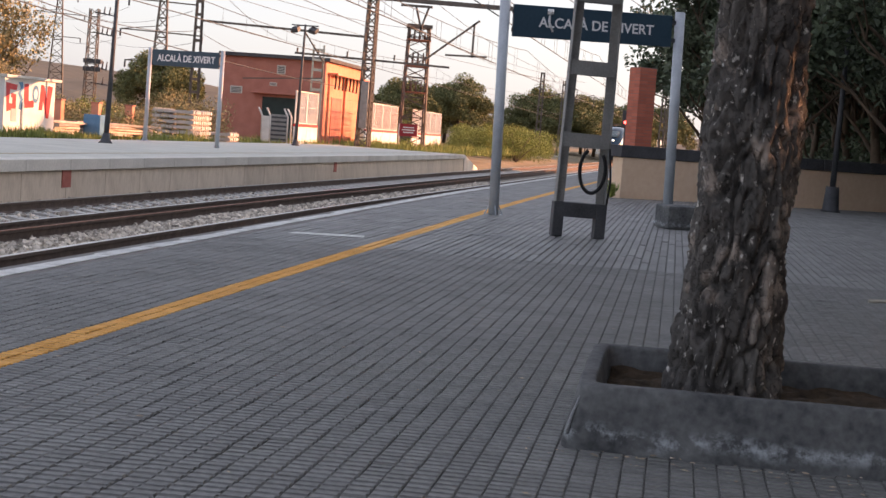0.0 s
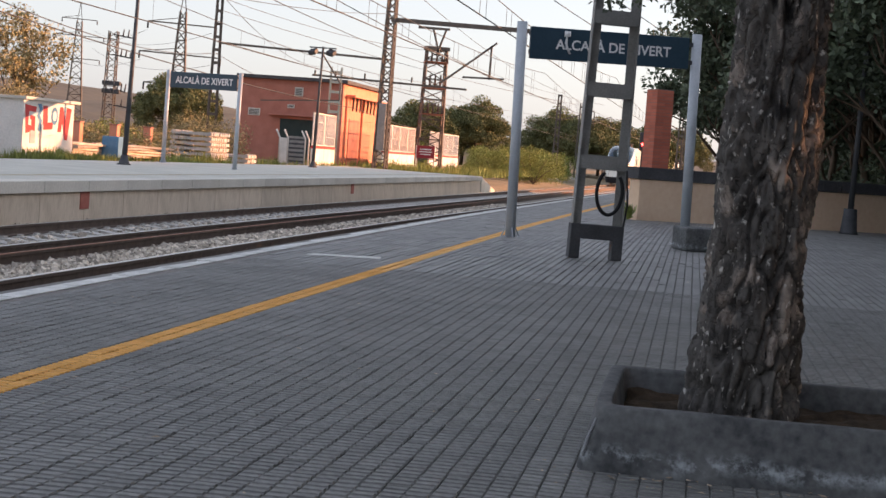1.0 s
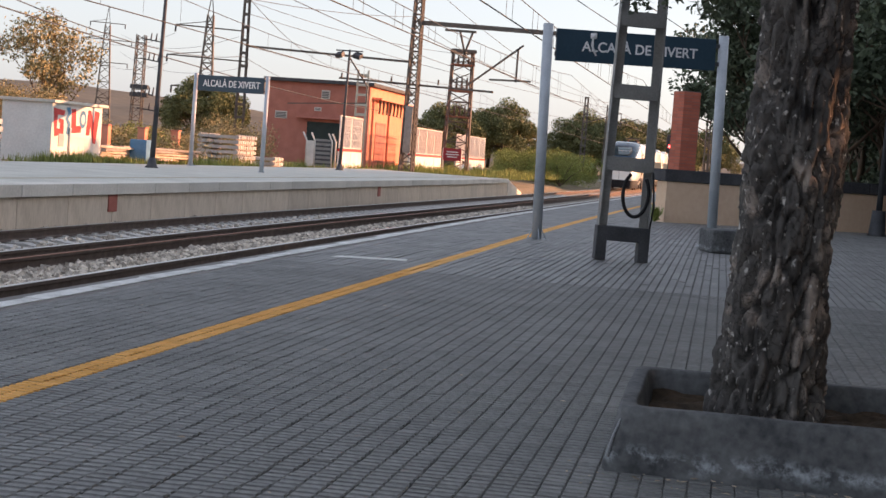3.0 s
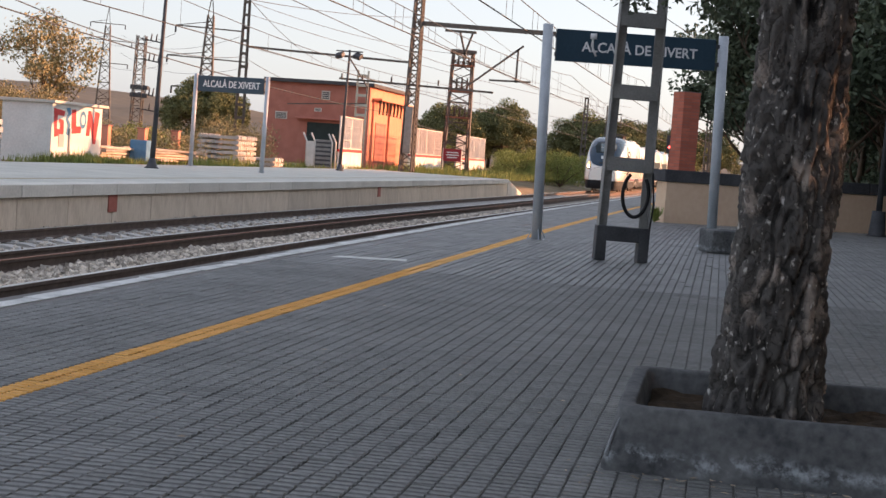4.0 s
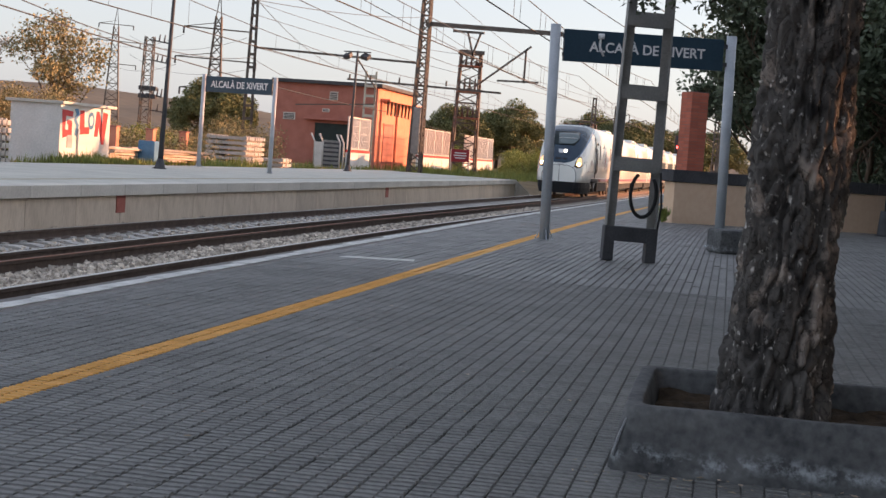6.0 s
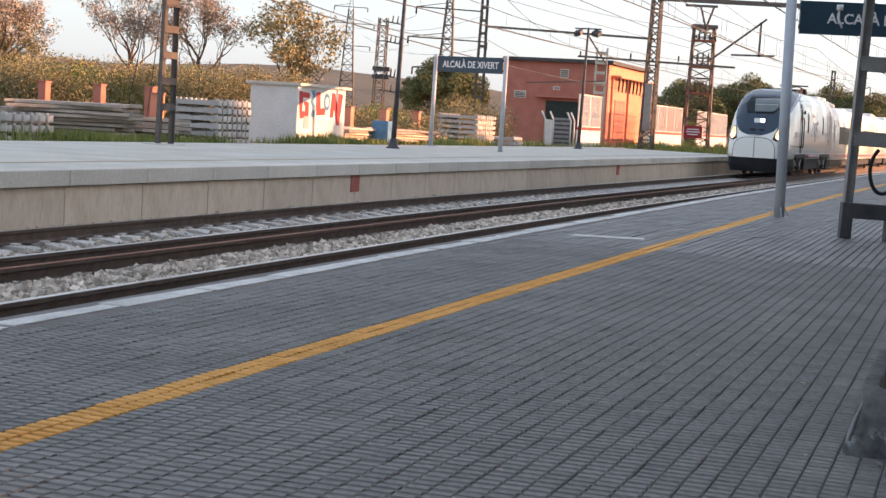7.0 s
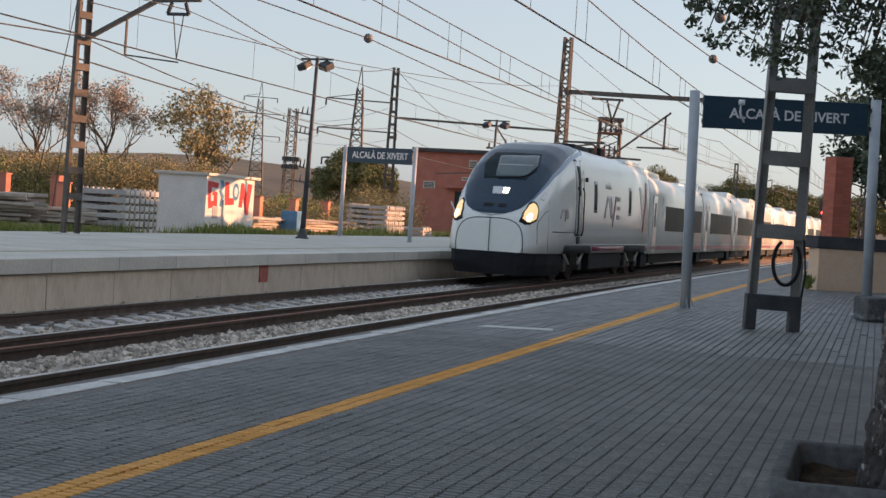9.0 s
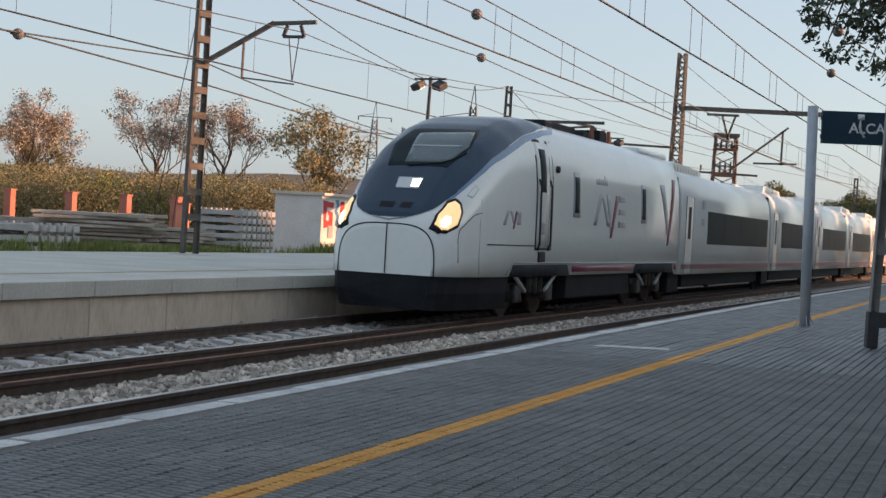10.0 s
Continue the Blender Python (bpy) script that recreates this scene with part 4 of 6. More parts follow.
beam(bm, (-2.9, 0.4, 3.9), (-8.0, 0.9, 3.55), 0.07)
beam(bm, (-4.7, 0.4, 5.32), (4.9, 0, 5.12), 0.12)
for x in (-4.5, -3.2, -1.4, 1.5):
    beam(bm, (x, 0.2, 5.3), (x, 0.2, 5.62), 0.09)
part("crossbeam", bm, MAST, portal)
ladder_mast(pose(-30.0, 90.0, 0, 0, 0.5, 25), 0.72, 0.42, 10.3, 0.8, "brown steel ladder mast behind the far platform", 0.16)
lattice_mast(pose(1.6, 91.0, 0, 0, 0.6, 0), 0.8, 0.45, 10.5, 18, MAST, "brown lattice portal mast beyond the boundary wall", bar=0.09)


def floodlight(at, height, label):
    root = empty("platform_lamp", at, label, "lamp", "platform lamps")
    part("post", tube(B(), [(0, 0, 0.15), (0, 0, height)], 0.085, 12, 0.05), DARKSTEEL, root)
    part("base", tube(B(), [(0, 0, 0), (0, 0, 0.06), (0, 0, 0.32)], 0.24, 12, 0.09), DARKSTEEL, root)
    part("crossarm", beam(B(), (-0.72, 0, height - 0.06), (0.72, 0, height - 0.06), 0.06), DARKSTEEL, root)
    for sx in (-1, 1):
        h = part("lamp_head", box(B(), -0.19, 0.19, -0.2, 0.16, -0.13, 0.08, 0.04), DARKSTEEL, root)
        h.matrix_basis = pose(sx * 0.5, -0.05, height - 0.24, 28, sx * 12, 0)
        part("lens", box(B(), -0.15, 0.15, -0.16, 0.12, -0.143, -0.131), LAMPGLASS, h)


floodlight(pose(-17.55, 44.4, FAR_Z, 0, 2.2, -25), 5.75, "dark twin floodlight post on the far platform")
floodlight(pose(-18.0, 69.5, FAR_Z, 0, 1.4, -15), 5.75, "dark twin floodlight post on the far platform")


def pylon(at, height, arms, label):
    root = lattice_mast(at, height * 0.13, height * 0.035, height * 0.86, 14, MAST, label, "power_pylon", 0.2, "power pylons")
    tip = part("peak", beam(beam(B(), (-height * 0.0175, 0, height * 0.86), (0, 0, height), 0.12), (height * 0.0175, 0, height * 0.86), (0, 0, height), 0.12), MAST, root)
    for z, w in arms:
        a = part("crossarm", beam(beam(B(), (-w, 0, z), (w, 0, z), 0.16), (-w, 0, z), (0, 0, z + 0.8), 0.09), MAST, root)
        for sx in (-1, 1):
            part("insulator", tube(B(), [(sx * w, 0, z), (sx * w, 0, z - 0.9)], 0.12, 8), DARKSTEEL, a)
    return root


pylon(pose(-64.8, 180, 0, 0, 1.0, 20), 19.5, ((15.2, 4.2), (11.4, 5.0), (7.6, 4.2)), "brown steel lattice power pylon behind the yard")
pylon(pose(-130.5, 300, -0.1, 0, 0.8, 25), 28.0, ((24.5, 3.6), (21.0, 5.2), (16.2, 4.6)), "slim lattice power pylon on the rise")
sub = lattice_mast(pose(-73.7, 180, 0, 0, 1.0, 10), 1.35, 1.05, 13.8, 14, MAST, "lattice substation mast with switchgear", "switch_mast", 0.12, "power pylons")
for z, w in ((13.4, 2.6), (10.9, 2.4), (6.6, 2.0), (4.6, 3.4)):
    arm = part("crossarm", beam(B(), (0, 0, z), (w, 0, z - 0.3), 0.16), DARKSTEEL, sub)
    for u in (0.45, 0.7, 0.95):
        part("insulator", tube(B(), [(w * u, 0, z - 0.2), (w * u + 0.1, 0, z + 0.75)], 0.11, 8, 0.07), DARKSTEEL, arm)
for z in (6.0, 7.0):
    part("switch_box", box(B(), -0.9, 1.3, -0.6, 0.6, z, z + 0.55, 0.04), DARKSTEEL, sub)


# ---- overhead wires ----
def sagged(bm, p, q, sag, r, n=16):
    p, q = Vector(p), Vector(q)
    tube(bm, [p.lerp(q, i / n) - Vector((0, 0, sag * 4 * (i / n) * (1 - i / n))) for i in range(n + 1)], r, 5, cap=False)


def catenary(x, zc, zs, sag, label, y0=-56.0, step=70.5, spans=5, pitch=4.6, gap=0.5, r=0.014, follow=True):
    """Contact wire, sagging messenger wire and pairs of droppers along the line."""
    root = empty("overhead_line", pose(x, 0, 0), label, "overhead line", "overhead lines")
    def side(y):
        return BEND * (y - 28) if follow else 0.0
    part("contact_wire", tube(B(), [(side(y0), y0, zc), (side(y0 + step * spans), y0 + step * spans, zc)], r * 1.35, 6), WIRE, root)
    for k in range(spans):
        bm, a = B(), y0 + k * step
        sagged(bm, (side(a), a, zs), (side(a + step), a + step, zs), sag, r)
        part("messenger_wire", bm, WIRE, root)
        for i in range(1, int(step / pitch)):
            for d in ((-gap, gap) if gap else (0,)):
                y = a + pitch * i + d + 1.25
                u = (y - a) / step
                part("dropper", tube(B(), [(side(y), y, zc), (side(y), y, zs - sag * 4 * u * (1 - u))], r * 0.5, 4, cap=False), WIRE, root)
    return root


catenary(-6.0, 4.80, 6.19, 0.74, "contact and messenger wires above the near track")
catenary(TRAIN_X, 4.78, 6.22, 0.76, "contact and messenger wires above the through track")
catenary(-15.9, 4.37, 5.58, 0.75, "contact and messenger wires carried by the bracket arm", 32 - 60.5, 60.5, 5, 2.85, 0, 0.012, False)


def lone_wire(points, sag, r, label, balls=()):
    root = empty("cable", Matrix(), label, "cable", "overhead cables")
    bm = B()
    for p, q in zip(points, points[1:]):
        sagged(bm, p, q, sag, r)
    part("strand", bm, WIRE, root)
    for b in balls:
        s = B()
        bmesh.ops.create_uvsphere(s, u_segments=14, v_segments=10, radius=0.115)
        o = part("marker_ball", s, mat("grey_ball", (0.10, 0.10, 0.10), (0.22, 0.21, 0.2), 6, 0.5, 0.1), root)
        o.matrix_basis = pose(*b)
        part("clamp", tube(B(), [(0, -0.22, 0), (0, 0.22, 0)], 0.04, 6), DARKSTEEL, o)


lone_wire([(-9.6, -30, 5.75), (-10.2, 28.4, 5.45), (-11.2, 88.6, 5.6)], 0.25, 0.014, "thin dark cable with a marker ball", [(-10.2, 28.4, 5.45)])
lone_wire([(-13.2, -28, 5.3), (-12.0, 33.9, 5.25), (-15.8, 88.6, 6.4)], 0.2, 0.014, "thin dark cable with a marker ball", [(-12.0, 33.9, 5.25)])
lone_wire([(-7.2, -25, 5.9), (-4.3, 38.3, 5.5), (-1.0, 91, 7.0)], 0.25, 0.014, "thin dark cable with a marker ball", [(-4.3, 38.3, 5.5)])
lone_wire([(-5.0, -25, 7.3), (-3.3, 30.2, 5.4), (1.4, 91, 7.6)], 0.25, 0.014, "thin dark cable with a marker ball", [(-3.3, 30.2, 5.4)])
lone_wire([(-18.5, -28, 4.9), (-18.6, 32, 4.88), (-30, 90, 6.5), (-42, 170, 7)], 0.8, 0.018, "thick black feeder cable")
lone_wire([(-18.5, -28, 6.9), (-18.7, 32, 4.36), (-20.5, 88.6, 3.6), (-30, 170, 4)], 0.3, 0.020, "thick black feeder cable", [(-18.68, 25.0, 4.53)])
lone_wire([(-17.5, -28, 9.0), (-18.4, 32, 7.9), (-30, 90, 10.3), (-40, 160, 10)], 1.5, 0.02, "sagging dark cable between masts")
lone_wire([(-18.4, 32, 5.7), (-18.8, 88.6, 9.4)], 0.6, 0.014, "thin dark cable between masts")
lone_wire([(-30, 90, 10.0), (-21, 117, 9.3), (-12, 190, 9)], 0.5, 0.016, "thin dark cable between masts")
lone_wire([(-30, 90, 9.2), (-10.5, 150, 7.0)], 0.5, 0.016, "thin dark cable between masts")
lone_wire([(-30, 90, 7.2), (-14.5, 160, 6.0)], 0.5, 0.016, "thin dark cable between masts")
lone_wire([(-18.8, 88.6, 11.9), (-13.5, 150, 8.2), (-13.5, 210, 8.2)], 0.9, 0.018, "dark feeder cable between distant masts")
lone_wire([(-18.8, 88.6, 9.2), (-13.5, 150, 7.4), (-13.5, 210, 7.4)], 0.9, 0.018, "dark feeder cable between distant masts")
for xa, za, sx in ((-60.6, 15.2, 1), (-69, 15.2, -1), (-59.8, 11.4, 1), (-69.8, 11.4, -1)):
    lone_wire([(-131 + 4 * sx, 300, za + 7), (xa, 180, za - 0.9)], 2.2, 0.025, "sagging high voltage line between pylons")
# stays of the bracket mast
lone_wire([(-18.7, 32.1, 6.3), (-21.8, 35.5, 1.0)], 0.0, 0.012, "thin steel guy wire of the mast")
lone_wire([(-18.7, 32.1, 5.2), (-21.4, 35.8, 0.6)], 0.0, 0.012, "thin steel guy wire of the mast")
for x, y, h in ((-14.0, 150, 8.4), (-13.8, 176, 8.8), (-14.2, 236, 8.6), (-1.8, 150, 8.2), (-1.8, 210, 8.2)):
    m = ladder_mast(pose(x, y, -0.3, 0, 0.6, 20), 0.6, 0.4, h, 0.8, "distant steel catenary mast with an arm", 0.14)
    s = 1 if x < -8 else -1
    part("bracket_arm", beam(beam(B(), (0, 0, h - 2.6), (s * 3.4, -1.0, h - 1.4), 0.09), (s * 3.4, -1, h - 1.4), (s * 3.4, -1, h - 3.0), 0.05), MAST, m)


# ---- boundary wall, pillar and lamp on the near side ----
def wall_run(name, p, q, thick, z0, z1, material, parent=None, label=""):
    p, q = Vector((*p, 0)), Vector((*q, 0))
    d = (q - p).normalized()
    n = Vector((-d.y, d.x, 0)) * thick
    bm = B()
    lo = [bm.verts.new(v + Vector((0, 0, z0))) for v in (p, q, q + n, p + n)]
    hi = [bm.verts.new(v + Vector((0, 0, z1))) for v in (p, q, q + n, p + n)]
    bm.faces.new(lo[::-1])
    bm.faces.new(hi)
    for i in range(4):
        j = (i + 1) % 4
        bm.faces.new((lo[i], lo[j], hi[j], hi[i]))
    bmesh.ops.bevel(bm, geom=list(bm.edges), offset=0.012, segments=1, affect="EDGES")
    return part(name, bm, material, parent, label)


wall = wall_run("boundary_wall", (-1.22, 33.75), (13.0, 44.0), 0.4, -0.05, 0.92, PEACH)
tagged(wall, "low peach rendered wall with a dark cap", "wall", kind="structure")
for k in range(12):
    a, b = Vector((-1.26, 33.68)).lerp(Vector((13.0, 43.96)), k / 12), Vector((-1.26, 33.68)).lerp(Vector((13.0, 43.96)), (k + 0.985) / 12)
    wall_run("cap_stone", a, b, 0.50, 0.92, 1.19, CAPSTONE, wall)
wall_back = wall_run("boundary_wall_return", (-1.22, 90), (-1.22, 34.3), 0.35, -0.05, 0.92, PEACH)
tagged(wall_back, "low peach rendered wall along the platform", "wall", kind="structure")

sprig = empty("weed", pose(-1.32, 33.55, 0), "small green weed at the foot of the wall", "weed")
bm = B()
sprigs = random.Random(6)
for k in range(26):
    a, r, h = sprigs.uniform(0, 6.3), sprigs.uniform(0.08, 0.26), sprigs.uniform(0.12, 0.42)
    tip = Vector((r * math.cos(a) - 0.1, r * math.sin(a) - 0.1, h))
    w = Vector((-math.sin(a), math.cos(a), 0)) * 0.04
    bm.faces.new([bm.verts.new(q) for q in (Vector((-0.1, -0.1, 0)), tip * 0.55 + w, tip, tip * 0.55 - w)])
part("leaves", bm, GRASS, sprig)

pillar = part("brick_pillar", box(B(), -0.21, 0.21, -0.21, 0.21, 0.0, 1.76), JOINT)
pillar.matrix_basis = pose(-0.93, 34.18, 1.19, 0, 0, 35)
tagged(pillar, "square red brick pillar standing on the wall", "pillar")
brick_me = None
for c in range(24):
    for side in range(4):
        for k in range(2):
            off = -0.105 + 0.21 * k
            if brick_me is None:
                t = box(B(), -0.112, 0.112, -0.006, 0.006, 0.003, 0.070, 0.002)
                brick_me = bpy.data.meshes.new("brick")
                t.to_mesh(brick_me)
                t.free()
                brick_me.materials.append(mat("pillar_brick", (0.46, 0.13, 0.085), (0.60, 0.20, 0.13), 6, 0.9, 0.3, tint=0.12))
            b = new("brick", brick_me)
            b.parent = pillar
            b.matrix_basis = pose(0, 0, 0, 0, 0, 90 * side) @ pose(off, -0.209 - 0.002 * (side % 2), c * 0.073)

lamp = empty("street_lamp", pose(3.55, 35.4, 0, 0, 0.8, 0), "dark iron lamp post with a heavy tapered base", "lamp")
part("base", tube(B(), [(0, 0, 0), (0, 0, 0.05), (0, 0, 0.58)], 0.24, 8, 0.15), DARKSTEEL, lamp)
part("post", tube(B(), [(0, 0, 0.55), (0, 0, 4.4)], 0.07, 10, 0.05), DARKSTEEL, lamp)
part("lantern", tube(B(), [(0, 0, 4.4), (0, 0, 4.5), (0, 0, 4.85), (0, 0, 4.95)], 0.12, 8, 0.22), DARKSTEEL, lamp)

# added house, unseen behind the viewer, closes the place and gives shade
house = part("station_house", box(B(), 7.5, 15.0, -26, 5.5, -0.05, 6.2), WHITEWASH)
tagged(house, "added plain pale rendered house out of view", "house", kind="structure")
part("roof", prism(B(), [(7.0, 6.2), (15.5, 6.2), (11.25, 8.0)], "y", -26.5, 6.0), BRICK, house)


# ---- planter and cork tree ----
def limed(m):
    """White lime crust along the foot of the stone, and pale worn edges."""
    n, l = m.node_tree.nodes, m.node_tree.links
    b = n["Principled BSDF"]
    base = b.inputs["Base Color"].links[0].from_socket
    co, sep, lift, band, fade = n.new("ShaderNodeTexCoord"), n.new("ShaderNodeSeparateXYZ"), n.new("ShaderNodeTexNoise"), n.new("ShaderNodeMath"), n.new("ShaderNodeMapRange")
    l.new(co.outputs["Object"], sep.inputs[0])
    l.new(co.outputs["Object"], lift.inputs["Vector"])
    lift.inputs["Scale"].default_value, lift.inputs["Detail"].default_value = 3.0, 3
    band.operation = "MULTIPLY_ADD"
    band.inputs[1].default_value = -0.13
    l.new(lift.outputs["Fac"], band.inputs[0])
    l.new(sep.outputs["Z"], band.inputs[2])
    away = n.new("ShaderNodeMath")
    away.operation = "ABSOLUTE"
    l.new(band.outputs[0], away.inputs[0])
    fade.inputs["From Min"].default_value, fade.inputs["From Max"].default_value = 0.045, 0.0
    l.new(away.outputs[0], fade.inputs["Value"])
    crust, cut, mul, mix = n.new("ShaderNodeTexNoise"), n.new("ShaderNodeMapRange"), n.new("ShaderNodeMath"), n.new("ShaderNodeMix")
    crust.inputs["Scale"].default_value, crust.inputs["Detail"].default_value, crust.inputs["Roughness"].default_value = 16.0, 8, 0.7
    l.new(co.outputs["Object"], crust.inputs["Vector"])
    cut.inputs["From Min"].default_value, cut.inputs["From Max"].default_value = 0.47, 0.62
    l.new(crust.outputs["Fac"], cut.inputs["Value"])
    mul.operation = "MULTIPLY"
    l.new(cut.outputs["Result"], mul.inputs[0])
    l.new(fade.outputs["Result"], mul.inputs[1])
    mix.data_type = "RGBA"
    l.new(mul.outputs[0], mix.inputs["Factor"])
    l.new(base, mix.inputs["A"])
    mix.inputs["B"].default_value = (0.40, 0.43, 0.45, 1)
    l.new(mix.outputs["Result"], b.inputs["Base Color"])
    return m


def planter():
    """A cast trough: battered walls, rounded corners and a worn rim."""
    root = empty("planter", pose(0, 0, 0), "low dark concrete planter with lime stains around the tree", "planter")
    x0, x1, y0, y1, h = -0.362, 2.6, 5.465, 6.76, 0.240
    def loop(inset, r, z, n=8):
        a, b, c, d = x0 + inset, x1 - inset, y0 + inset, y1 - inset
        pts = []
        for cx, cy, q in ((b - r, c + r, -90), (b - r, d - r, 0), (a + r, d - r, 90), (a + r, c + r, 180)):
            pts.extend((cx + r * math.cos(radians(q + 90 * k / n)), cy + r * math.sin(radians(q + 90 * k / n)), z) for k in range(n + 1))
        dense = []
        for p, q in zip(pts, pts[1:] + pts[:1]):
            p, q = Vector(p), Vector(q)
            m = max(1, round((q - p).length / 0.05))
            dense.extend(p.lerp(q, k / m) for k in range(m))
        return dense
    count = len(loop(0, 0.08, 0))
    def ringed(inset, r, z):
        """The loop with always the same number of points."""
        pts = loop(inset, r, z)
        d = [0.0]
        for p, q in zip(pts, pts[1:] + pts[:1]):
            d.append(d[-1] + (q - p).length)
        us = np.linspace(0, d[-1], count, endpoint=False)
        w = pts + pts[:1]
        return [Vector([float(np.interp(u, d, [p[k] for p in w])) for k in range(3)]) for u in us]
    bm, rings = B(), []
    for inset, r, z in ((0.0, 0.06, -0.02), (0.0, 0.06, 0.02), (0.012, 0.06, 0.07), (0.024, 0.06, 0.13), (0.036, 0.06, 0.19), (0.044, 0.06, h - 0.010), (0.046, 0.06, h - 0.007), (0.051, 0.055, h - 0.001), (0.054, 0.055, h), (0.100, 0.04, h), (0.103, 0.04, h - 0.001), (0.108, 0.04, h - 0.008), (0.110, 0.04, h - 0.012), (0.122, 0.04, 0.13), (0.126, 0.04, 0.05)):
        ring = []
        for p in ringed(inset, r, z):
            k = 0.006 if z > 0.03 else 0.003
            p = p + Vector((noise.noise(p * 4), noise.noise(p * 4 + Vector((7, 0, 0))), 0.8 * noise.noise(p * 3 + Vector((0, 9, 0))))) * k + Vector((noise.noise(p * 28), noise.noise(p * 28 + Vector((3, 0, 0))), 0)) * 0.003
            ring.append(bm.verts.new(p))
        rings.append(ring)
    for u, w in zip(rings, rings[1:]):
        for k in range(count):
            bm.faces.new((u[k], u[(k + 1) % count], w[(k + 1) % count], w[k])).smooth = True
    part("trough", bm, limed(PLANTERSTONE), root)
    part("corner_chip", tube(B(), [(x0 + 0.02, y0 + 0.025, 0.05), (x0 + 0.035, y0 + 0.033, 0.12), (x0 + 0.06, y0 + 0.055, 0.19)], 0.008, 6, 0.004), SALT, root, "white chipped corner edge")
    part("crack", tube(B(), [(1.17, y0 + 0.006, 0.02), (1.175, y0 + 0.03, 0.12), (1.17, y0 + 0.05, 0.20)], 0.004, 5, 0.003), SALT, root, "pale vertical crack")
    bm = B()
    bmesh.ops.create_grid(bm, x_segments=60, y_segments=30, size=0.5)
    for q in bm.verts:
        q.co = Vector(((x0 + x1) / 2 + q.co.x * (x1 - x0 - 0.26), (y0 + y1) / 2 + q.co.y * (y1 - y0 - 0.26), 0.125 + 0.035 * noise.noise(q.co * 9) + 0.025 * noise.noise(q.co * 25)))
    part("soil", bm, SOIL, root, "dark soil with dry leaves")
    return root


planter()


def cork_tree():
    root = empty("tree", pose(0.222, 6.3, 0.1), "old cork-barked tree with deep dark furrows in the planter", "tree")
    bm = B()
    nz, na = 230, 150
    rows = []
    for i in range(nz + 1):
        z = 4.6 * i / nz
        r0 = 0.190 + 0.052 * math.exp(-z * 4.5) - 0.004 * z
        cx, cy = 0.015 + 0.026 * z + 0.012 * math.sin(2.1 * z), 0.02 * math.sin(1.3 * z)
        row = []
        for k in range(na):
            a = 2 * math.pi * k / na
            p = Vector((math.cos(a), math.sin(a), z))
            warp = Vector((p.x * 2.2, p.y * 2.2, z * 2.2))
            plates = abs(noise.noise(Vector((p.x * 3.4, p.y * 3.4, z * 6.5)) + 0.4 * noise.noise_vector(warp * 1.5)))
            ridge = abs(noise.noise(Vector((p.x * 7, p.y * 7, z * 13))))
            fine = noise.noise(Vector((p.x * 17, p.y * 17, z * 40)))
            knob = max(0.0, noise.noise(Vector((p.x * 2.6, p.y * 2.6, z * 6.5)) + Vector((11, 4, 2))))
            r = r0 + 0.03 * noise.noise(warp) - 0.05 * max(0, 0.16 - plates) / 0.16 + 0.030 * ridge + 0.010 * fine + 0.03 * knob * knob
            row.append(bm.verts.new((cx + r * p.x, cy + r * p.y, z)))
        rows.append(row)
    for u, w in zip(rows, rows[1:]):
        for k in range(na):
            bm.faces.new((u[k], u[(k + 1) % na], w[(k + 1) % na], w[k])).smooth = True
    part("trunk", bm, BARK, root)
    # limbs and crown stay out of view, spread low and dense to darken the paving
    bm = B()
    rng = random.Random(21)
    tips = []
    for k in range(9):
        a = k * 0.7 + rng.uniform(-0.2, 0.2)
        p = Vector((0.12, 0, 3.3))
        pts = [p]
        for j in range(6):
            p = p + Vector((math.cos(a) * 0.55, math.sin(a) * 0.55, 0.40 - 0.07 * j))
            pts.append(p)
            tips.append(p)
        tube(bm, pts, 0.09, 8, 0.02)
    part("branchwork", bm, BARK, root)
    v, f = leaf_cloud([(t + Vector((0, 0, 0.3)), 0.8) for t in tips], 420, 0.06, 31)
    part("crown", pydata("crown", v, f, LEAFDARK), root)


def leaf_cloud(clumps, per, size, seed, flat=0.8):
    """Many small leaves spread round clump centres."""
    rng = np.random.default_rng(seed)
    c = np.array([list(p) for p, r in clumps])
    rad = np.array([r for p, r in clumps])
    n = len(clumps) * per
    idx = np.repeat(np.arange(len(clumps)), per)
    d = rng.normal(size=(n, 3))
    d /= np.linalg.norm(d, axis=1)[:, None]
    d *= (rng.uniform(0.15, 1.0, n) ** 0.5 * rad[idx])[:, None]
    d[:, 2] *= flat
    o = c[idx] + d
    u = rng.normal(size=(n, 3))
    u /= np.linalg.norm(u, axis=1)[:, None]
    w = np.cross(u, rng.normal(size=(n, 3)))
    w /= np.linalg.norm(w, axis=1)[:, None]
    s = size * rng.uniform(0.6, 1.4, n)[:, None]
    quad = np.stack([o - u * s, o + w * s * 0.45, o + u * s, o - w * s * 0.45], 1).reshape(-1, 3)
    return quad.tolist(), np.arange(4 * n).reshape(-1, 4).tolist()


cork_tree()


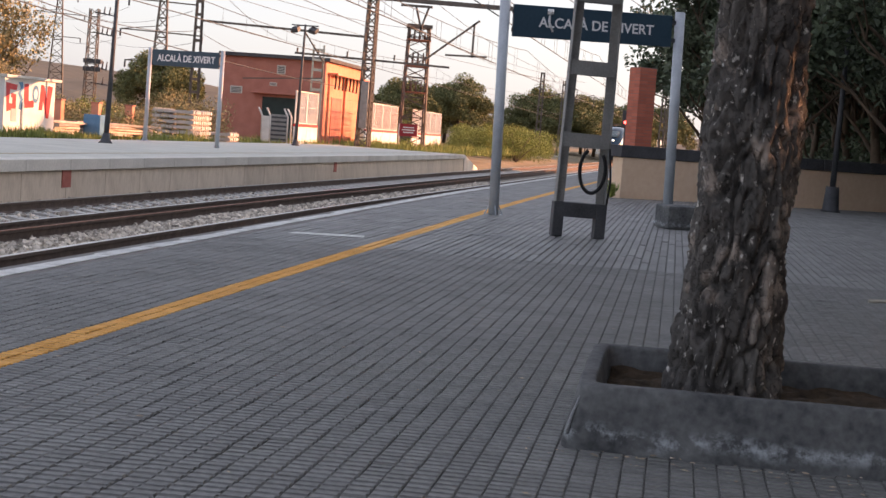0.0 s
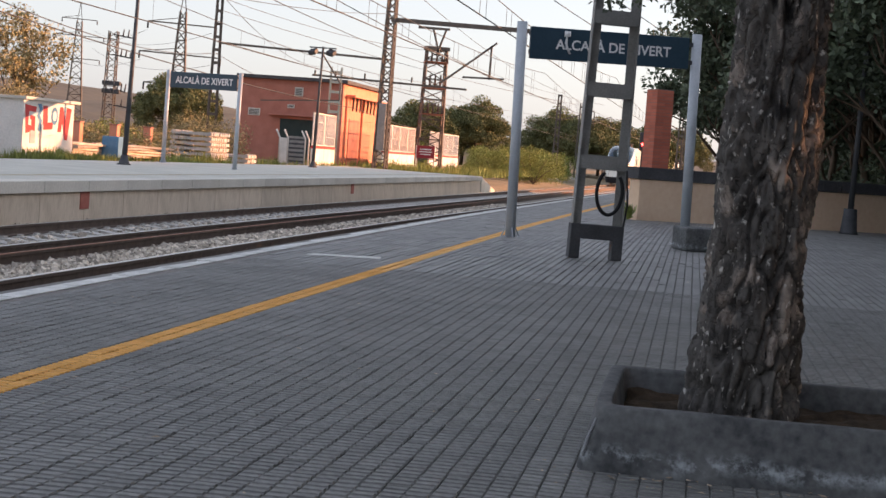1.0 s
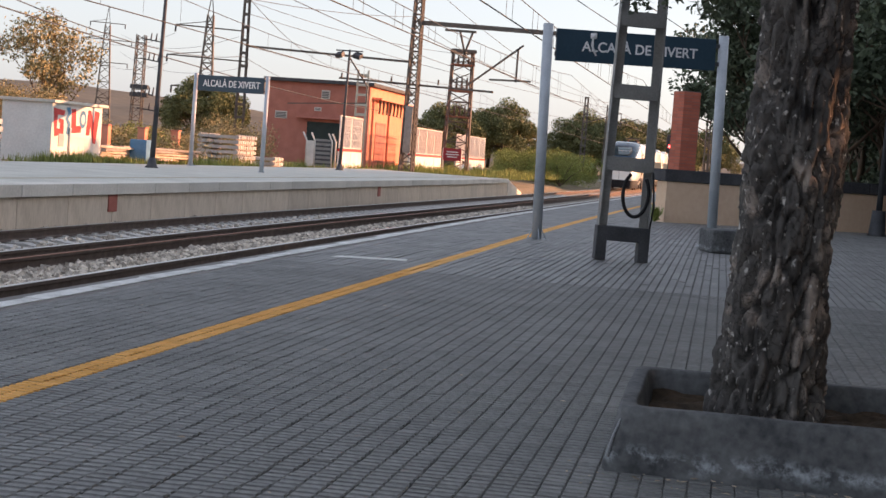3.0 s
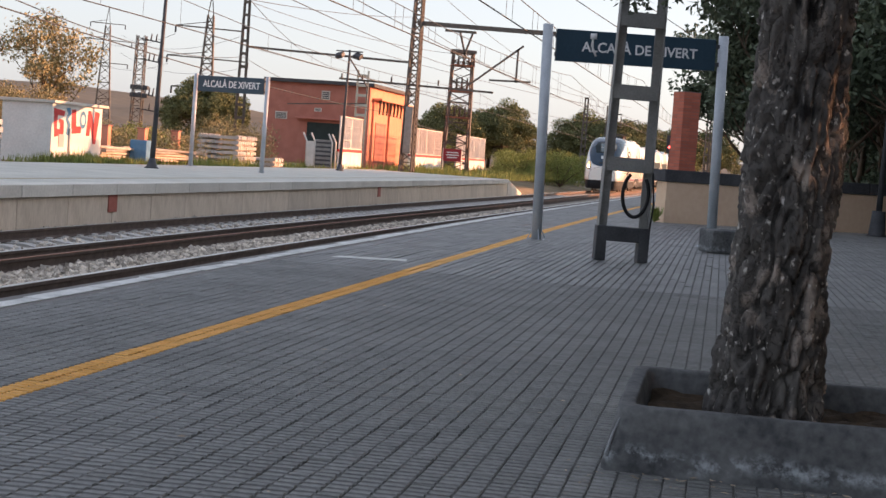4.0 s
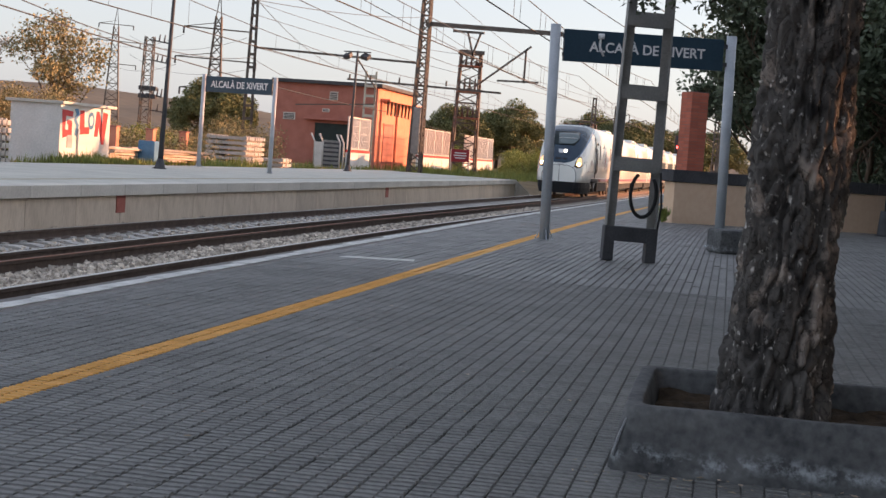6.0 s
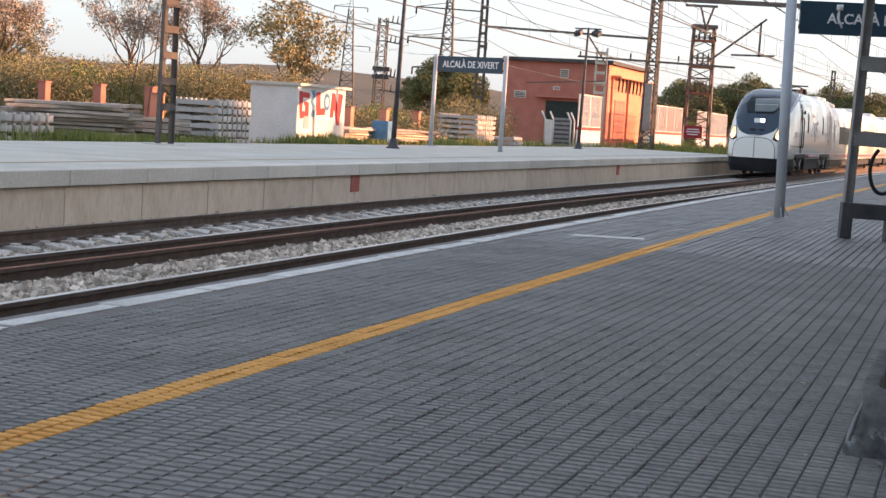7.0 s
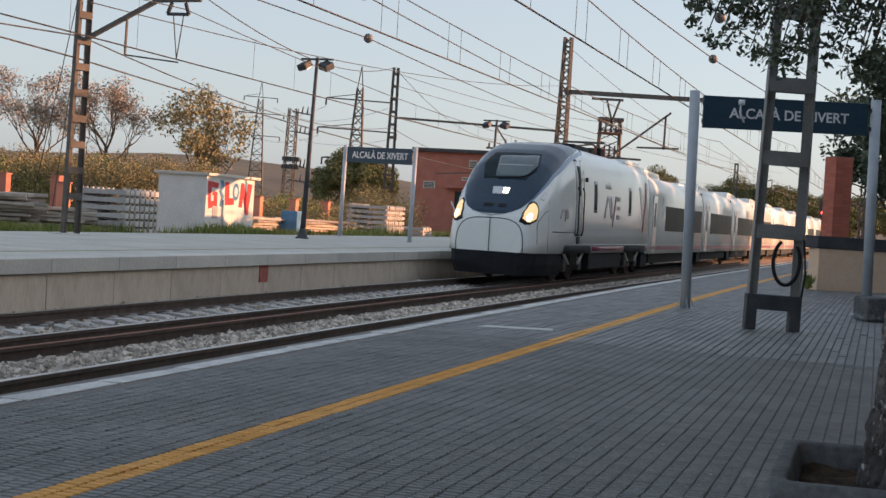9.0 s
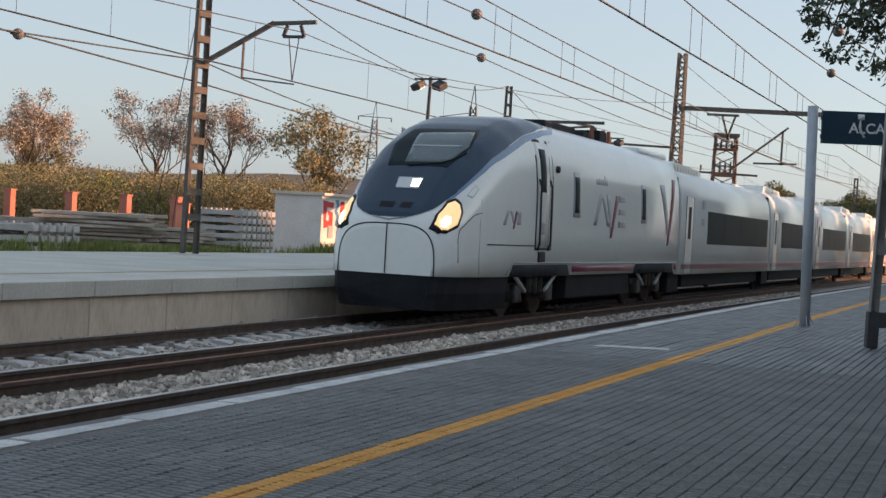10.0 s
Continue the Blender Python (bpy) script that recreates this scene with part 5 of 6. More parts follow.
def grown_tree(name, at, height, spread, leaf, leaf_size, per, seed, label, bark=TWIG, trunk=0.3, low=0.3, levels=3, group="", flat=0.8, clump=0.5, start=None):
    """A forked tree: a tapered trunk, limbs and twigs, with leaves round the twig ends."""
    rng = random.Random(seed)
    root = empty(name, at, label, "tree", group)
    tb, lb, tips = B(), B(), []
    top = Vector((rng.uniform(-0.2, 0.2), rng.uniform(-0.2, 0.2), height * 0.55))
    tube(tb, [(0, 0, -0.1), (0.05, 0, height * 0.18), top * 0.6, top], trunk * 0.5, 10, trunk * 0.22)
    part("trunk", tb, bark, root)
    def grow(p, d, length, r, lev):
        pts = [p]
        for k in range(3):
            d = (d + Vector((rng.uniform(-0.3, 0.3), rng.uniform(-0.3, 0.3), rng.uniform(-0.05, 0.25)))).normalized()
            p = p + d * length / 3
            pts.append(p)
        tube(lb, pts, r, 5 if lev else 7, r * 0.45, cap=False)
        if lev >= levels - 1:
            tips.append(pts[-1])
            tips.append(pts[2])
            return
        for k in range(rng.choice((2, 3, 3))):
            e = (d + Vector((rng.uniform(-1, 1), rng.uniform(-1, 1), rng.uniform(-0.35, 0.7))) * 0.85).normalized()
            grow(pts[-1 - (k == 2)], e, length * rng.uniform(0.55, 0.75), r * 0.5, lev + 1)
    n = 8
    for k in range(n):
        u = low + (0.55 - low) * k / (n - 1)
        a = k * 2.4 + rng.uniform(-0.4, 0.4)
        base = Vector((0.05, 0, 0)).lerp(top, u / 0.55) if u < 0.55 else top
        base = Vector((base.x, base.y, height * u))
        grow(base, Vector((math.cos(a) * spread / height * 2.2, math.sin(a) * spread / height * 2.2, 0.9)).normalized(), height * 0.27, trunk * 0.2, 0)
    part("branchwork", lb, bark, root)
    v, f = leaf_cloud([(t, clump * rng.uniform(0.6, 1.2)) for t in tips], per, leaf_size, seed, flat)
    part("crown", pydata("crown", v, f, leaf), root)
    return root


def bush(at, w, h, leaf, seed, label, per=620, size=0.055):
    rng = random.Random(seed)
    root = empty("bush", at, label, "bush", "bushes of the yard")
    tb, cl = B(), []
    for k in range(9):
        a, r = rng.uniform(0, 6.3), w * rng.uniform(0.1, 0.5)
        p = Vector((r * math.cos(a), r * math.sin(a), h * rng.uniform(0.35, 0.8)))
        tube(tb, [(0, 0, -0.1), p * 0.5 + Vector((0, 0, 0.1)), p], 0.05, 5, 0.015, cap=False)
        cl.append((p, h * rng.uniform(0.26, 0.42)))
        cl.append((Vector((p.x * 1.15, p.y * 1.15, p.z * 0.45)), h * 0.33))
    part("stem", tb, TWIG, root)
    v, f = leaf_cloud(cl, per, size, seed)
    part("foliage", pydata("foliage", v, f, leaf), root)
    return root


# a row of dense dark trees along the near side of the line
hedge = [grown_tree("tree", pose(5.0, 40, -0.05), 6.7, 3.0, LEAFDARK, 0.10, 110, s, "dark dense evergreen tree behind the wall and in added shade rows", trunk=0.34, low=0.16, levels=3, group="evergreen trees", clump=0.75) for s in (3, 14)]
hedge[1].matrix_basis = pose(5.3, 44.5, -0.05)
rng = random.Random(4)
# four trees added out of view to darken the paving on the right
for x, y, r in ((4.2, 6.6, 30), (4.0, 2.6, 200), (3.8, -1.6, 95), (4.4, -6.0, 300)):
    copy_thing(hedge[int(r / 10) % 2], pose(x, y, -0.05, 0, 0, r))
for k in range(21):
    y = 10.5 + 4.0 * k
    if k in (7, 8):
        continue
    x = 5.2 + rng.uniform(-0.4, 0.5) + (0.8 if y < 20 else 2.2 if y < 33 else 0)
    copy_thing(hedge[k % 2], pose(x, y, -0.05, 0, 0, rng.uniform(0, 360)))
for x, y in ((2.6, 39.5), (1.4, 43.0), (2.2, 47.5), (8.5, 41.0), (8.8, 46.0), (0.9, 52)):
    copy_thing(hedge[int(x * 7) % 2], pose(x, y, -0.05, 0, 0, 77 * x))
# two more rows, hidden behind the first, added to stop sun leaking through
for k in range(20):
    y = 12.5 + 4.0 * k
    copy_thing(hedge[(k + 1) % 2], pose(8.6 + rng.uniform(-0.4, 0.4), y, -0.75, 0, 0, rng.uniform(0, 360)))
for k in range(22):
    copy_thing(hedge[k % 2], pose(11.2 + rng.uniform(-0.4, 0.4), 14 + 4.0 * k, -0.1, 0, 0, rng.uniform(0, 360)))
# taller trees added out of sight keep the low sun off the near tracks
tall = grown_tree("tree", pose(13.6, 34, -0.05), 8.9, 3.6, LEAFDARK, 0.13, 120, 31, "unseen tall evergreen tree added behind the hedge as sun shade", trunk=0.4, low=0.16, levels=3, group="evergreen trees", clump=0.95)
for k in range(1, 9):
    copy_thing(tall, pose(13.6 + 0.5 * (k % 2), 34 + 3.3 * k, -0.05, 0, 0, 67 * k))
# shrub rows added to block sun that slips under the crowns
scrub = bush(pose(6.2, 20, 0), 3.2, 2.6, LEAFDARK, 90, "dark dense evergreen shrub added below the trees against low sun", 420, 0.10)
for k in range(38):
    y = 9.0 + 2.1 * k
    copy_thing(scrub, pose((9.2 if 33.5 < y < 41 else 6.6) + rng.uniform(-0.4, 0.4), y, -0.05, 0, 0, rng.uniform(0, 360)))
for k in range(38):
    copy_thing(scrub, pose((10.2 if 33.5 < 10 + 2.1 * k < 42 else 8.0), 10.0 + 2.1 * k, 0.25, 0, 0, rng.uniform(0, 360)))
# an overhanging broad-leaved tree near the sign
over = grown_tree("tree", pose(2.9, 15.2, 0), 7.5, 4.2, LEAFDARK, 0.05, 90, 9, "dark leafy tree overhanging the platform", trunk=0.4, low=0.33, levels=4, group="evergreen trees", clump=0.5)

bough = B()
tube(bough, [(0, 0, 3.0), (-1.7, 0.5, 3.6), (-3.5, 0.8, 3.85), (-5.1, 0.8, 3.8)], 0.09, 8, 0.02)
rng2 = random.Random(77)
puffs = []
for k in range(150):
    u = rng2.random() ** 0.62
    r = rng2.uniform(0.10, 0.2) + 0.12 * u
    low_edge = 2.7 + 0.76 * math.exp(-5 * u) + r * 0.8
    c = Vector((-5.24 + 3.3 * u, 0.8 + rng2.uniform(-0.6, 1.2), low_edge + rng2.uniform(0, 1.4 if u > 0.5 else 0.8)))
    puffs.append((c, r))
    tube(bough, [(-5.0 + 3.3 * u, 0.8, 3.83), c], 0.014, 4, 0.005, cap=False)
part("bough", bough, TWIG, over)
v, f = leaf_cloud(puffs, 34, 0.045, 78)
part("bough_leaves", pydata("bough_leaves", v, f, LEAFDARK), over)

# ---- yard behind the far platform ----
dry = [grown_tree("tree", pose(-41.6, 75, 0), 7.0, 2.6, LEAFDRY, 0.075, 19, 40 + s, "half-bare tree with brownish dry leaves", levels=4, group="yard trees", clump=0.6, low=0.25, trunk=0.36) for s in (1, 2)]
dry[1].matrix_basis = pose(-46.3, 75.5, 0)
olive = grown_tree("tree", pose(-36.3, 76, 0), 6.4, 2.8, LEAFOLIVE, 0.10, 24, 55, "bushy olive-brown tree behind the hut", levels=4, group="yard trees", clump=0.8, low=0.12, trunk=0.3)
for k, (src, x, y, r) in enumerate(((dry[0], -56.5, 77, 120), (olive, -61, 84, 90))):
    copy_thing(src, pose(x, y, 0, 0, 0, r))


shrub = [bush(pose(-33 - 4 * k, 66 + 2 * k, 0), 3.6, 3.0, (LEAFOLIVE, GRASS, LEAFOLIVE)[k], 70 + k, ("olive-brown shrub in the yard", "yellow-green shrub in the yard", "olive-brown shrub in the yard")[k]) for k in range(3)]
rng = random.Random(12)
for k in range(30):
    u = k / 29
    x, y = -28 - 34 * u + rng.uniform(-1, 1), 92 - 34 * abs(u - 0.35) + rng.uniform(-4, 4)
    copy_thing(shrub[k % 3], pose(x, y, -1.3 if k < 12 else -0.1, 0, 0, rng.uniform(0, 360)))
for k in range(26):
    a, d = radians(21 + 0.75 * k), 69 + 5 * (k % 2) + rng.uniform(-1.5, 1.5)
    copy_thing(shrub[(0, 1, 2, 0, 2)[k % 5]], pose(-d * math.sin(a), d * math.cos(a), (-1.5 if k < 7 else -0.1) + 0.35 * (k % 2), 0, 0, rng.uniform(0, 360)))
for x, y in ((-12.8, 120), (-14.0, 132), (-16.5, 125), (-15, 140), (-17.5, 150), (-14.5, 158), (-19.5, 140), (-20, 160), (-16.5, 170), (-22, 150), (-25, 138), (-27.6, 78), (-26.3, 80)):
    copy_thing(shrub[1 if x > -26 else 0], pose(x, y, -0.5, 0, 0, 50 * x))


def pine(at, height, spread, seed, label):
    rng = random.Random(seed)
    root = empty("pine_tree", at, label, "tree", "stone pines")
    tb, lb, cl = B(), B(), []
    tube(tb, [(0, 0, -0.3), (0.2, 0, height * 0.3), (0.1, 0.1, height * 0.6)], 0.3, 9, 0.16)
    part("trunk", tb, TWIG, root)
    for k in range(34):
        a, r = k * 2.4, spread * math.sqrt((k + 0.5) / 34)
        z = height * (0.90 - 0.42 * (r / spread) ** 2) + rng.uniform(-0.1, 0.06) * height
        p = Vector((r * math.cos(a), r * math.sin(a), z))
        tube(lb, [(0.1, 0.1, height * rng.uniform(0.35, 0.55)), Vector((p.x * 0.6, p.y * 0.6, z * 0.8)), p], 0.08, 5, 0.02, cap=False)
        cl.append((p, spread * rng.uniform(0.20, 0.32)))
        if k % 2:
            cl.append((p - Vector((0, 0, height * 0.2)), spread * 0.26))
    part("branchwork", lb, TWIG, root)
    v, f = leaf_cloud(cl, 620, 0.15, seed)
    part("crown", pydata("crown", v, f, LEAFPINE), root)
    return root


pn = [pine(pose(-36.5, 200, -0.2), 8.6, 5.0, 61, "dark green spreading pine beyond the fence"), pine(pose(-30.4, 205, -0.2), 9.4, 5.2, 62, "dark green spreading pine beyond the fence")]
for x, y, r in ((-33.5, 214, 40), (-19.5, 232, 90), (-12.5, 226, 10), (-7.5, 240, 200), (-16, 250, 300), (-3, 245, 130), (-24, 262, 77), (-60, 168, 20), (-20.8, 222, 55), (-16.2, 219, 160)):
    copy_thing(pn[int(r) % 2], pose(x, y, -0.2, 0, 0, r))


def hills():
    xs, ys = np.linspace(-900, 500, 90), np.linspace(420, 1400, 14)
    v = []
    for y in ys:
        for x in xs:
            h = 8 + 17 * math.exp(-((x + 420) / 230) ** 2) + 7 * noise.noise((x / 90, y / 200, 0)) + 3 * noise.noise((x / 25, y / 60, 4))
            v.append((float(x), float(y), float(-1 + max(0, h) * math.sin(math.pi * min(1, (y - 420) / 360) / 2))))
    n = len(xs)
    f = [(j * n + i, j * n + i + 1, (j + 1) * n + i + 1, (j + 1) * n + i) for j in range(len(ys) - 1) for i in range(n - 1)]
    me = pydata("backdrop_hills", v, f, HILL)
    tagged(part("backdrop_hills", me, None), "low hazy brown hills", "hills", kind="structure")


hills()


def weeds(x0, x1, y0, y1, n, h, seed, label):
    rng = np.random.default_rng(seed)
    x, y = rng.uniform(x0, x1, n), rng.uniform(y0, y1, n)
    keep = np.array([noise.noise((a * 0.3, b * 0.16, seed)) > -0.12 for a, b in zip(x, y)])
    x, y = x[keep], y[keep]
    n = len(x)
    hh = h * rng.uniform(0.4, 1.3, n) * np.array([0.6 + 0.8 * max(0, noise.noise((a, b * 0.35, 2))) for a, b in zip(x, y)])
    a, lean = rng.uniform(0, 6.3, n), rng.uniform(0, 0.5, n)
    w = rng.uniform(0.012, 0.03, n)
    dx, dy = np.cos(a), np.sin(a)
    z0 = np.full(n, -0.05)
    v = np.stack([np.stack([x - dy * w, y + dx * w, z0], 1), np.stack([x + dy * w, y - dx * w, z0], 1), np.stack([x + dx * lean * hh * 0.5 + dy * w * 0.7, y + dy * lean * hh * 0.5 - dx * w * 0.7, z0 + hh * 0.6], 1), np.stack([x + dx * lean * hh, y + dy * lean * hh, z0 + hh], 1)], 1)
    me = pydata("weeds", v.reshape(-1, 3).tolist(), np.arange(4 * n).reshape(-1, 4).tolist(), GRASS)
    tagged(part("weeds", me, None), label, "weeds", kind="stuff")


weeds(-21.2, -19.95, 22, 75, 9000, 0.55, 3, "sunlit green weeds behind the platform")
weeds(-23.5, -20.2, 75, 118, 6000, 0.6, 4, "sunlit green weeds beside the fence")
weeds(-20.5, -12.6, 90, 150, 12000, 0.7, 5, "green weeds beside the track")
weeds(-30, -21.5, 25, 70, 5000, 0.4, 6, "dry weeds in the yard")
weeds(-21.0, -19.9, 20, 48, 9000, 0.5, 8, "tall green weeds before the hut and stacks")


def hut():
    root = empty("hut", pose(-22.0, 46.6, 0), "small whitewashed hut with red and blue graffiti", "hut")
    part("end_wall", box(B(), -1.8, 0, 0, 0.2, -0.1, 2.0), WHITEWASH, root)
    part("front_wall", box(B(), -0.2, 0, 0.2, 4.05, -0.1, 2.0), WHITEWASH, root)
    part("rear_wall", box(B(), -1.8, -1.6, 0.2, 4.05, -0.1, 2.0), WHITEWASH, root)
    part("back_wall", box(B(), -1.6, -0.2, 3.85, 4.05, -0.1, 2.0), WHITEWASH, root)
    part("roof", box(B(), -1.95, 0.14, -0.12, 4.3, 2.0, 2.10, 0.015), CONCRETE, root)
    d = part("hatch", box(B(), 0.0, 0.02, 0.55, 0.95, 0.55, 0.98), BODYGREY, root)
    part("drain_pipe", tube(B(), [(0.05, 1.35, 0), (0.05, 1.35, 1.2)], 0.04, 8), WHITEWASH, root)
    for o in ([(0.10, 1.84), (0.98, 1.78), (0.92, 1.60), (0.42, 1.62), (0.38, 1.16), (0.62, 1.14), (0.62, 1.34), (0.50, 1.36), (0.52, 1.50), (0.90, 1.46), (0.92, 0.98), (0.22, 0.88), (0.16, 1.3)],
              [(1.50, 1.84), (1.84, 1.86), (1.90, 1.28), (2.32, 1.30), (2.30, 1.06), (1.52, 1.02)],
              [(2.72, 0.98), (2.86, 1.86), (3.10, 1.86), (3.36, 1.40), (3.42, 1.86), (3.84, 1.82), (3.56, 0.70), (3.34, 0.72), (3.08, 1.32), (3.02, 0.98)]):
        part("graffiti_shape", prism(B(), o, "x", 0.0, 0.006), PAINTRED, root, "red graffiti shape")
    part("graffiti_shape", prism(B(), [(1.06, 1.88), (1.36, 1.90), (1.46, 1.66), (1.24, 1.52), (1.44, 1.34), (1.30, 0.94), (1.10, 1.0), (1.22, 1.30), (1.02, 1.50), (1.22, 1.70)], "x", 0.002, 0.008), PAINTBLUE, root, "blue graffiti shape")
    ring = [(2.42 + 0.27 * math.cos(k * 0.524), 1.52 + 0.31 * math.sin(k * 0.524)) for k in range(12)]
    o = part("graffiti_shape", prism(B(), ring, "x", 0.008, 0.013), PAINTBLUE, root, "blue graffiti ring")
    part("graffiti_fill", prism(B(), [(2.42 + (u - 2.42) * 0.52, 1.52 + (v - 1.52) * 0.56) for u, v in ring], "x", 0.013, 0.016), WHITEWASH, o)


hut()


def sleeper_stack(at, wide, deep, layers, label, gap=0.1, bar=0.2):
    root = empty("sleeper_stack", at, label, "stack", "stacks of sleepers")
    n = max(3, int(deep / 0.30))
    me = None
    for k in range(layers):
        z = k * (bar + gap) * 0.82
        for j in range(n):
            y = j * deep / n
            if me is None:
                t = prism(B(), [(-wide, 0), (0, 0), (0, bar * 0.75), (-wide * 0.3, bar * 0.72), (-wide * 0.5, bar * 0.6), (-wide * 0.7, bar * 0.72), (-wide, bar * 0.75)], "y", 0, deep / n * 0.72)
                for q in (-0.12, -wide + 0.12):
                    box(t, q - 0.04, q + 0.04, deep / n * 0.2, deep / n * 0.5, bar * 0.74, bar * 0.98)
                me = bpy.data.meshes.new("stacked_sleeper")
                bmesh.ops.recalc_face_normals(t, faces=t.faces)
                t.to_mesh(me)
                t.free()
                me.materials.append(SLEEPER)
            o = new("stacked_sleeper", me)
            o.parent = root
            o.matrix_basis = pose(rng.uniform(-0.02, 0.02), y, z)
        for q in (-wide + 0.15, -0.25):
            part("batten", box(B(), q, q + 0.1, 0, deep * 0.98, z - gap * 0.6, z), TIMBER, root)
    return root


sleeper_stack(pose(-20.55, 38.3, 0.05), 1.6, 2.1, 6, "stack of grey concrete sleepers beside the hut", 0.07)
sleeper_stack(pose(-20.55, 28.4, 0.05), 1.7, 1.9, 3, "low stack of grey concrete sleepers in the yard")
sleeper_stack(pose(-23.0, 69.2, 0.05), 2.1, 2.9, 6, "stack of grey concrete sleepers in the yard")
sleeper_stack(pose(-22.6, 74.0, 0.05), 1.8, 1.6, 2, "low stack of grey concrete sleepers in the yard")


def timber_pile(at, n, length, label):
    root = empty("timber_pile", at, label, "timber", "timber piles")
    r = random.Random(n)
    plank = box(B(), -0.10, 0.10, -length / 2, length / 2, 0, 0.085, 0.01)
    me = part("timber", plank, TIMBER, root).data
    z = 0.0
    for k in range(n):
        lay = k // 7
        o = new("timber", me)
        o.parent = root
        o.matrix_basis = pose((k % 7) * 0.24 - 0.75 + lay * 0.05 + r.uniform(-0.06, 0.06), r.uniform(-0.5, 0.5), 0.10 + lay * 0.105 + r.uniform(0, 0.012), r.uniform(-1.2, 1.2), r.uniform(-5, 5), r.uniform(-9, 9))


timber_pile(pose(-22.9, 34.6, 0.0, 0, 0, -56), 63, 2.7, "pile of weathered old timber sleepers")
timber_pile(pose(-21.9, 36.4, 0.0, 0, 0, -52), 42, 1.7, "low pile of weathered old timber sleepers")
timber_pile(pose(-24.0, 29.8, 0.0, 0, 0, -50), 49, 3.0, "pile of weathered old timber sleepers")
timber_pile(pose(-24.2, 56.0, 0.0, 0, 0, 5), 35, 4.5, "pile of weathered old timber sleepers")
timber_pile(pose(-24.0, 61.5, 0.0, 0, 0, -4), 35, 4.5, "pile of weathered old timber sleepers")
tagged(part("crate", box(B(), -23.3, -22.6, 56.5, 57.2, 0.0, 0.95, 0.03), PAINTBLUE), "small faded blue crate among timber", "crate")

for k in range(13):
    y = 66.0 - 3.72 * k
    if k == 5 or k > 6:
        continue
    # these posts share the brick tone that holds sunlight
    p = part("brick_post", box(B(), -0.17, 0.17, -0.17, 0.17, -0.1, 1.42, 0.01), BRICKLIT)
    p.matrix_basis = pose(-25.0 - 0.12 * k, y, 0)
    tagged(p, "short orange brick fence post", "post", "brick fence posts")
    part("cap", box(B(), -0.2, 0.2, -0.2, 0.2, 1.42, 1.48, 0.01), BRICK, p)


for x in (-37.4, -34.5, -32.0, -29.75):
    p = part("brick_post", box(B(), -0.17, 0.17, -0.17, 0.17, -0.1, 1.68, 0.01), BRICK)
    p.matrix_basis = pose(x, 50, 0)
    tagged(p, "short orange brick fence post", "post", "brick fence posts")
    part("cap", box(B(), -0.2, 0.2, -0.2, 0.2, 1.68, 1.75, 0.01), BRICK, p)


def substation():
    root = empty("substation_building", pose(-24.1, 100, 0), "square red brick substation with a flat roof", "building")
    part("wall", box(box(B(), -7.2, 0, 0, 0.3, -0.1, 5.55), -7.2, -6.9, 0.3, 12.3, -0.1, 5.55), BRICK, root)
    # sunny side wall painted in the lit copy of the brick
    part("lit_wall", box(box(B(), -0.3, 0.004, 0.3, 12.3, -0.1, 5.55), -6.9, -0.3, 12.0, 12.3, -0.1, 5.55), BRICKLIT, root, "brick side wall coloured as sunlit")
    part("roof", box(B(), -7.5, 0.35, -0.35, 12.6, 5.55, 5.80, 0.03), CAPSTONE, root, "thin dark flat roof")
    d = part("door", box(B(), -4.3, -1.9, -0.05, 0.05, -0.1, 2.9), GREENDOOR, root, "dark green double door")
    part("door_frame", box(box(box(B(), -4.42, -4.3, -0.09, 0.02, -0.1, 3.02), -1.9, -1.78, -0.09, 0.02, -0.1, 3.02), -4.42, -1.78, -0.09, 0.02, 2.9, 3.04), BRICK, d)
    part("canopy", box(B(), -5.0, -1.3, -0.6, -0.001, 3.1, 3.2, 0.02), BRICK, root)
    for x, z, w, h in ((-6.2, 3.0, 0.85, 0.5), (-3.1, 4.5, 0.6, 0.6), (-3.6, 3.65, 0.5, 0.25)):
        v = part("vent", box(B(), x - w / 2, x + w / 2, -0.06, -0.001, z, z + h, 0.01), CONCRETE, root)
        for j in range(4):
            part("slat", box(B(), x - w / 2 + 0.06, x + w / 2 - 0.06, -0.075, -0.061, z + 0.06 + j * (h - 0.1) / 4, z + 0.06 + (j + 0.55) * (h - 0.1) / 4), CAPSTONE, v)
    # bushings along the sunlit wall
    sh = part("shelf", box(B(), 0.004, 0.7, 0.8, 11.5, 4.7, 4.85, 0.02), BRICKLIT, root)
    for k in range(9):
        part("bushing", tube(B(), [(0.45, 1.4 + k * 1.15, 4.7), (0.45, 1.4 + k * 1.15, 4.45), (0.4, 1.4 + k * 1.15, 3.75)], 0.12, 8, 0.05), RAILSIDE, sh)
    for y in (0.9, 5.9, 11.2):
        part("pilaster", box(B(), 0.004, 0.16, y, y + 0.5, -0.1, 4.7, 0.01), BRICKLIT, root)
    # raised panel in the darker brick tone, coloured as a recess
    part("recess_panel", box(B(), 0.004, 0.05, 2.2, 5.3, 0.4, 3.2), BRICK, root)


substation()


